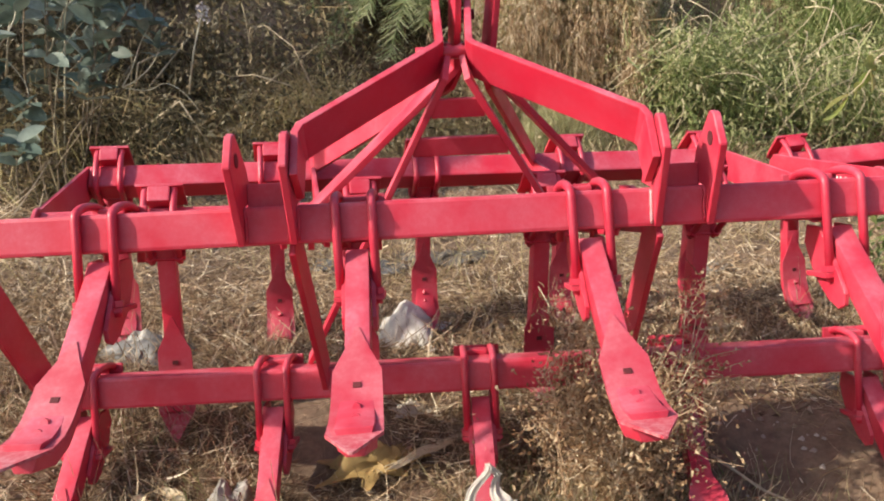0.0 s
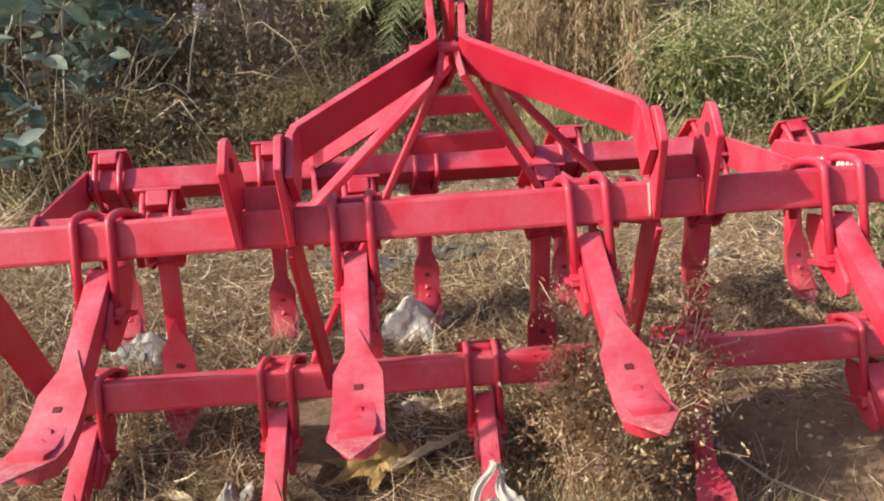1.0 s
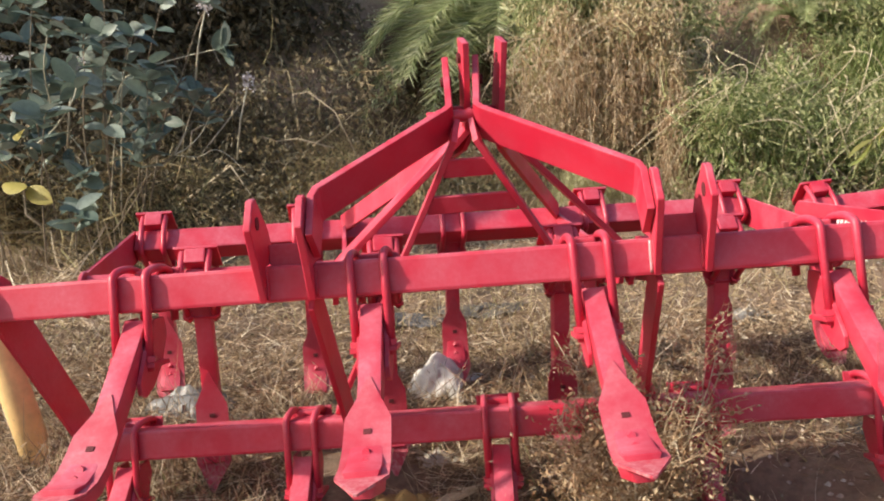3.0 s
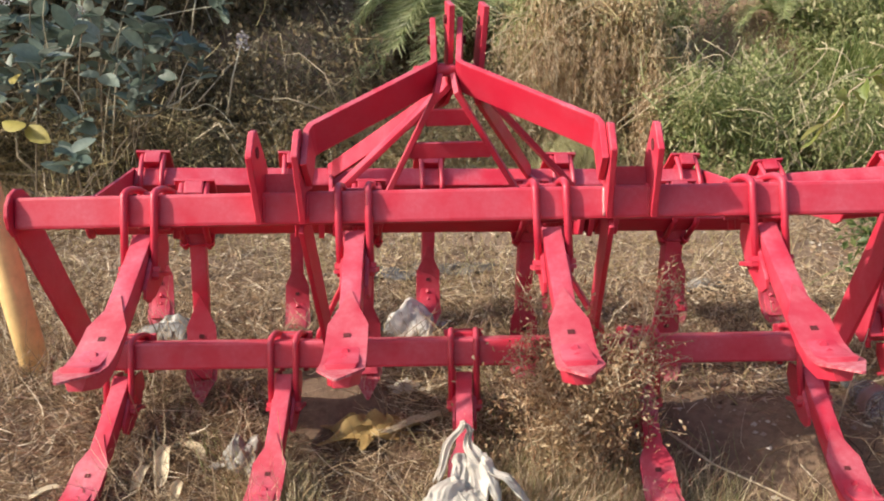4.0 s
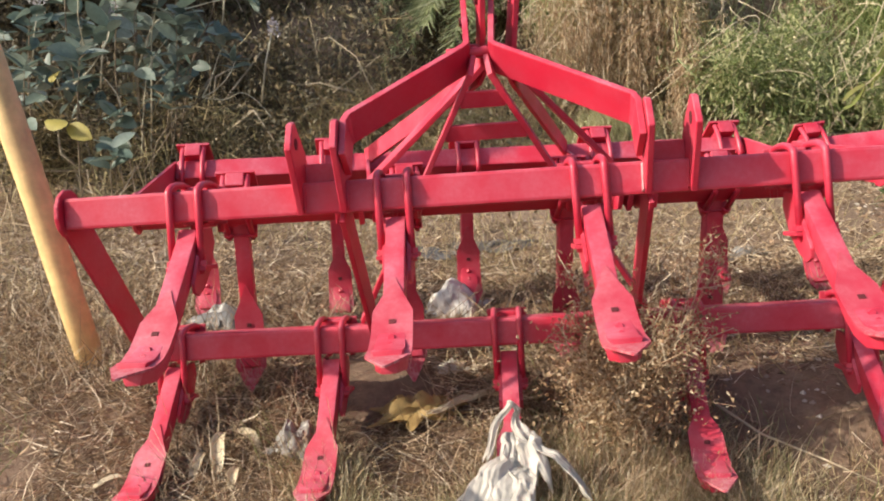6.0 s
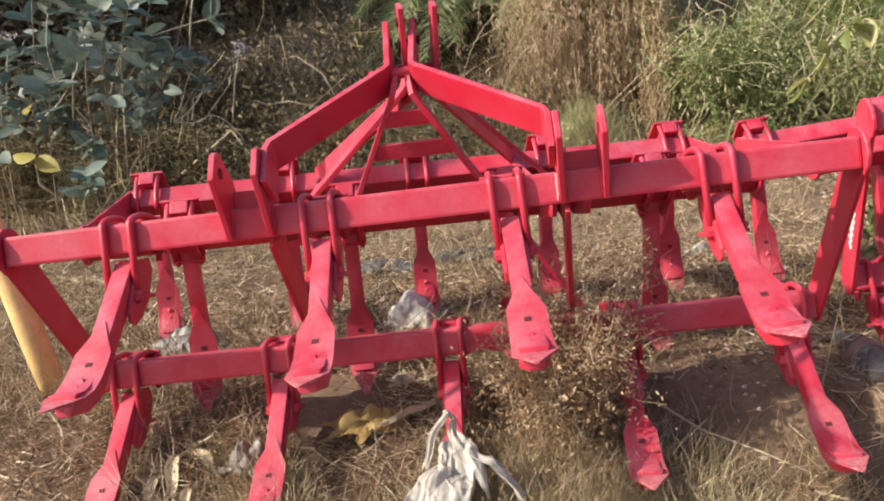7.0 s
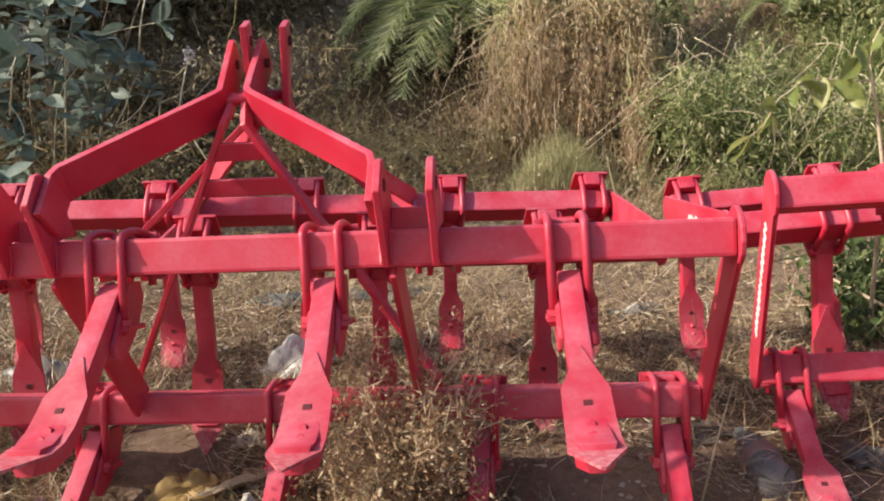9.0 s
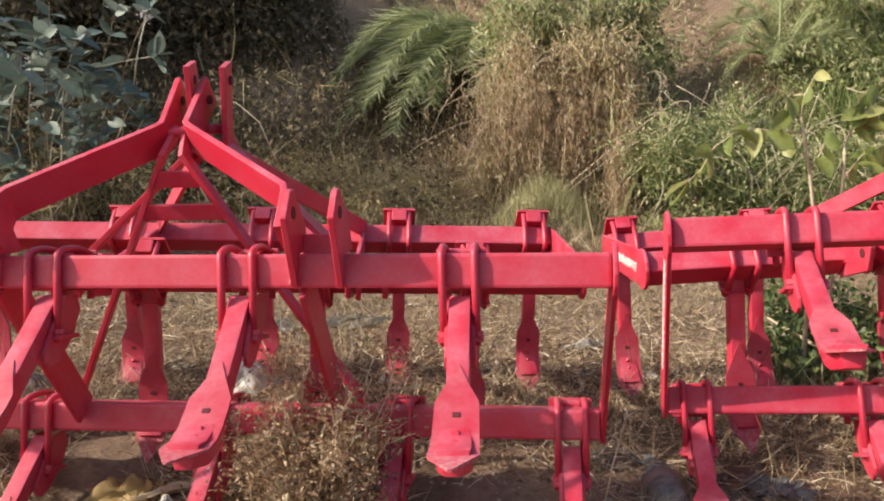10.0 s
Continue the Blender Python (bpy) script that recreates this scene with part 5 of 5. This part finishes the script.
def torn_bag():
    """A torn bag caught on a tine: two ribbons at the top, a hood over the blade, and loose sheets that fall to the grass."""
    s = new("torn_bag", None)
    s.location = (0.030, 0.235, 0.070)
    tagged(s, "torn white plastic bag caught over a tine", "plastic bag")
    # start, end, the middle's lift, widths at the ends, depth of the folds
    for i, (o, e, up, w0, w1, fold) in enumerate((
            ((-0.006, 0.010, 0.046), (0.034, -0.030, -0.030), 0.006, 0.010, 0.032, 0.007),
            ((-0.002, 0.010, 0.044), (-0.055, -0.045, -0.075), 0.026, 0.016, 0.020, 0.008),
            ((-0.006, -0.020, -0.018), (0.000, -0.065, -0.080), 0.012, 0.030, 0.050, 0.010),
            ((0.020, -0.018, -0.022), (0.040, -0.085, -0.112), 0.022, 0.064, 0.090, 0.016),
            ((0.010, -0.060, -0.072), (-0.090, -0.180, -0.152), 0.018, 0.070, 0.125, 0.018),
            ((0.004, -0.075, -0.085), (0.026, -0.215, -0.165), 0.020, 0.060, 0.095, 0.016),
            ((0.046, -0.045, -0.050), (0.165, -0.095, -0.135), 0.030, 0.018, 0.040, 0.010))):
        bm = bmesh.new()
        o, e = Vector(o), Vector(e)
        d = e - o
        across = Vector((-d.y, d.x, 0)) if i == 6 else Vector((1, 0.25 * (-1) ** i, 0.2))
        across = (across - d * across.dot(d) / d.length_squared).normalized()
        out = across.cross(d).normalized()
        out = out if out.z > 0 else -out
        n, m = 26, 26
        rows = []
        for j in range(n + 1):
            q = j / n
            c = o + d * q + Vector((0, 0, 4 * up * q * (1 - q)))
            c += Vector((0.020 * noise.noise(Vector((q * 2.2, i * 5.0, 0))), 0.010 * noise.noise(Vector((q * 2.6, i * 5.0, 9))), 0.008 * noise.noise(Vector((q * 3.3, i * 5.0, 4)))))
            w = w0 + (w1 - w0) * q + 0.2 * w0 * noise.noise(Vector((q * 4, i * 3.0, 1)))
            row = []
            for g in range(m + 1):
                u = g / m - 0.5
                tear = 0.035 * q ** 3 * noise.noise(Vector((u * 5, i * 2.0, 2)))
                pl = fold * (1.2 * noise.noise(Vector((u * 3.4 + q * 0.8, q * 1.6, i * 4.0))) + 0.7 * abs(noise.noise(Vector((u * 9 - q * 3.0, q * 4.0, i * 4.0 + 2)))) + 0.35 * abs(noise.noise(Vector((u * 19 + q * 5.0, q * 11.0, i * 4.0 + 5)))))
                row.append(bm.verts.new(c + across * w * u + out * (pl - 1.6 * w * u * u * (0.30 if i in (2, 3) else 0.12)) + d.normalized() * tear))
            rows.append(row)
        for r0, r1 in zip(rows, rows[1:]):
            for g in range(m):
                bm.faces.new((r0[g], r0[g + 1], r1[g + 1], r1[g]))
        bmesh.ops.recalc_face_normals(bm, faces=bm.faces)
        thicken(bm, 0.0008)
        part("torn_strip", bm, WHITE_FILM, s, "", True)


torn_bag()


def bottle(x, y, turn, label):
    """A dented clear bottle on its side, with the rest of a sleeve round it."""
    m, n, l, p = material("clear_plastic")
    p.inputs["Base Color"].default_value = (0.86, 0.90, 0.95, 1)
    p.inputs["Roughness"].default_value = 0.12
    p.inputs["Transmission Weight"].default_value = 0.93
    p.inputs["IOR"].default_value = 1.12
    prof = [(0.028, 0.0), (0.033, 0.006), (0.034, 0.02), (0.034, 0.05), (0.0325, 0.055), (0.034, 0.06), (0.034, 0.085), (0.0325, 0.09), (0.034, 0.095), (0.034, 0.13), (0.030, 0.15), (0.022, 0.168), (0.014, 0.185), (0.013, 0.20)]

    def skin(rows, gap):
        bm = bmesh.new()
        rings = []
        for r, h in rows:
            ring = []
            for a in np.linspace(0, 2 * math.pi, 25)[:-1]:
                dent = 1 - 0.22 * max(0.0, noise.noise(Vector((math.cos(a) * 1.1, math.sin(a) * 1.1, h * 16 + 2)))) * (0.02 < h < 0.16)
                ring.append(bm.verts.new(((r * dent + gap) * math.cos(a), (r * dent + gap) * math.sin(a), h)))
            rings.append(ring)
        for r0, r1 in zip(rings, rings[1:]):
            for j in range(24):
                bm.faces.new((r0[j], r0[(j + 1) % 24], r1[(j + 1) % 24], r1[j]))
        return bm, rings

    s = new("plastic_bottle", None)
    s.matrix_basis = pose(x, y, ground_z(x, y) + 0.040, -90, 0, turn) @ Matrix.Scale(1.3, 4)
    tagged(s, label, "bottle")
    bm, rings = skin(prof, 0.0)
    bm.faces.new(rings[0][::-1])
    bm.faces.new(rings[-1])
    part("body", bm, m, s, "", True)
    bm, rings = skin([(0.034, 0.070), (0.034, 0.085), (0.0325, 0.09), (0.034, 0.095), (0.034, 0.110)], 0.0008)
    thicken(bm, 0.0004)
    part("sleeve", bm, film("faded_sleeve", (0.50, 0.34, 0.31), 0.4, 0.5), s, "faded pinkish sleeve", True)
    part("cap", rod_bm([(0, 0, 0.195), (0, 0, 0.213)], 0.015, None, 14), BLUE_FILM, s, "dull screw cap")


bottle(1.145, 0.51, 3.5, "clear dented plastic bottle with a faded sleeve in dry grass")


# ---- leaning yellow pole ----
pole = new("pole", None)
pole.location = (-1.235, 0.80, ground_z(-1.235, 0.80))
tagged(pole, "leaning pole in faded yellow paint with rust spots", "pole")
part("shaft", rod_bm([(0.03, 0, -0.12), (-0.035, 0.0, 0.2), (-0.09, 0.0, 0.5), (-0.31, 0.0, 1.6)], 0.041, 0.041, 20), YELLOW, pole, "", True)


def dry_twig(pts, r, label):
    ob = part("dry_twig", rod_bm([Vector((x, y, ground_z(x, y) + z)) for x, y, z in pts], r, r * 0.4, 6), TWIG, None, "", True)
    tagged(ob, label, "twig")


dry_twig(((0.56, 0.52, 0.06), (0.66, 0.45, 0.03), (0.78, 0.36, 0.02), (0.90, 0.27, 0.012)), 0.004, "thin bare pale twig on the shaded soil")
dry_twig(((0.86, 0.22, 0.012), (0.98, 0.14, 0.02), (1.12, 0.05, 0.012)), 0.004, "bare pale twig in dry grass")
dry_twig(((0.35, 1.52, 0.02), (0.45, 1.44, 0.02), (0.52, 1.40, 0.012)), 0.006, "short pale stick on the soil")
dry_twig(((0.98, 0.52, 0.0), (1.00, 0.50, 0.16), (1.03, 0.50, 0.30)), 0.003, "thin upright dry weed stalk")

# pale pebbles and chips on the bare soil
q = patchy(scatter(5200, -3.0, 4.0, 0.2, 4.6), 1.4, -0.1)
chips = []
for i in range(len(q)):
    r = rng.uniform(0.003, 0.011)
    chips.append((q[i], r))
vs, fs = [], []
for c, r in chips:
    o = len(vs)
    d = rng.uniform(0.6, 1.3, (6, 1))
    vs += list(c + np.array(((1, 0, 0), (-1, 0, 0), (0, 1, 0), (0, -1, 0), (0, 0, 0.8), (0, 0, -0.6))) * r * d)
    fs += [(o + a, o + b, o + e) for a, b, e in ((0, 2, 4), (2, 1, 4), (1, 3, 4), (3, 0, 4), (2, 0, 5), (1, 2, 5), (3, 1, 5), (0, 3, 5))]
ob = new("pebbles", mesh_of("pebbles", vs, fs, leafy("pebble", [(0.0, (0.28, 0.21, 0.16)), (0.6, (0.48, 0.40, 0.33)), (1.0, (0.74, 0.68, 0.60))], 0.8, 0.0)))
tagged(ob, "small pale pebbles and chips on the soil", "pebbles", "", "stuff")

# ---- small wild palm and feathery weeds on the bank ----
wild = new("wild_palm", None)
wild.location = (2.80, 6.25, ground_z(2.80, 6.25))
tagged(wild, "small wild date palm with upright and arching feathery fronds", "palm")
for deg, lift, size in ((186, 1.05, 0.80), (200, 0.8, 0.62), (150, 1.6, 0.85), (120, 2.2, 0.80), (80, 2.4, 0.85), (40, 2.0, 0.90), (10, 1.5, 0.95), (340, 1.2, 0.90), (300, 1.3, 0.70), (250, 1.2, 0.60), (225, 1.7, 0.75)):
    frond(wild, 0.08, math.radians(deg), lift, size, 0.21)

# withered stems that hang in strings over the dry vines
for label, cx, cy, cz, rx, rz, k in (("strings of withered pale leaves hanging over dry vines", 0.95, 5.12, 0.95, 0.62, 0.42, 520), ("string of withered leaves hanging to the ground", 1.42, 5.05, 0.62, 0.10, 0.34, 220)):
    top = np.column_stack([rng.normal(cx, rx * 0.6, k), rng.normal(cy, 0.07, k), rng.normal(cz, rz * 0.6, k)])
    ln = np.minimum(rng.uniform(0.08, 0.42, k), np.maximum(0.05, top[:, 2] - 0.12))
    c = new("hanging_vine", None)
    c.location = (cx, cy, ground_z(cx, cy))
    tagged(c, label, "vine")
    o = np.array(c.location)
    stuff(strands("string", top - o, np.column_stack([rng.normal(scale=0.16, size=k), rng.normal(scale=0.10, size=k), -np.ones(k)]), ln, rng.uniform(0.003, 0.006, k), rng.uniform(0.0, 0.3, k), WITHERED, c))
    at = np.repeat(top, 8, axis=0) - np.array((0, 0, 1)) * (np.repeat(ln, 8) * rng.uniform(0, 1, 8 * k))[:, None] + rng.normal(scale=0.014, size=(8 * k, 3))
    stuff(leaf_mesh("withered_leaf", at - o, rng.normal(scale=0.4, size=(8 * k, 3)) + np.array((0, 0, -1)), rng.uniform(0.020, 0.060, 8 * k), WITHERED, 0.26, c, TO_LIGHT))

k = 4200
feather = np.column_stack([rng.normal(0.86, 0.21, k), rng.normal(4.90, 0.09, k), np.zeros(k)])
feather[:, 2] = [ground_z(a, b) for a, b in feather[:, :2]] + rng.uniform(0, 0.32, k) * np.clip(1.2 - np.abs(feather[:, 0] - 0.86) / 0.42, 0, 1)
ob = strands("feathery_weed", feather, np.column_stack([rng.normal(scale=0.5, size=k), rng.normal(scale=0.5, size=k), np.ones(k)]), rng.uniform(0.05, 0.16, k), rng.uniform(0.002, 0.0045, k), rng.uniform(0.0, 0.6, k), leafy("feathery_green", [(0.0, (0.30, 0.30, 0.14)), (0.5, (0.50, 0.49, 0.26)), (1.0, (0.72, 0.66, 0.42))], 0.6, 0.4))
tagged(ob, "pale green feathery weed at the foot of the bank", "weed", "", "stuff")
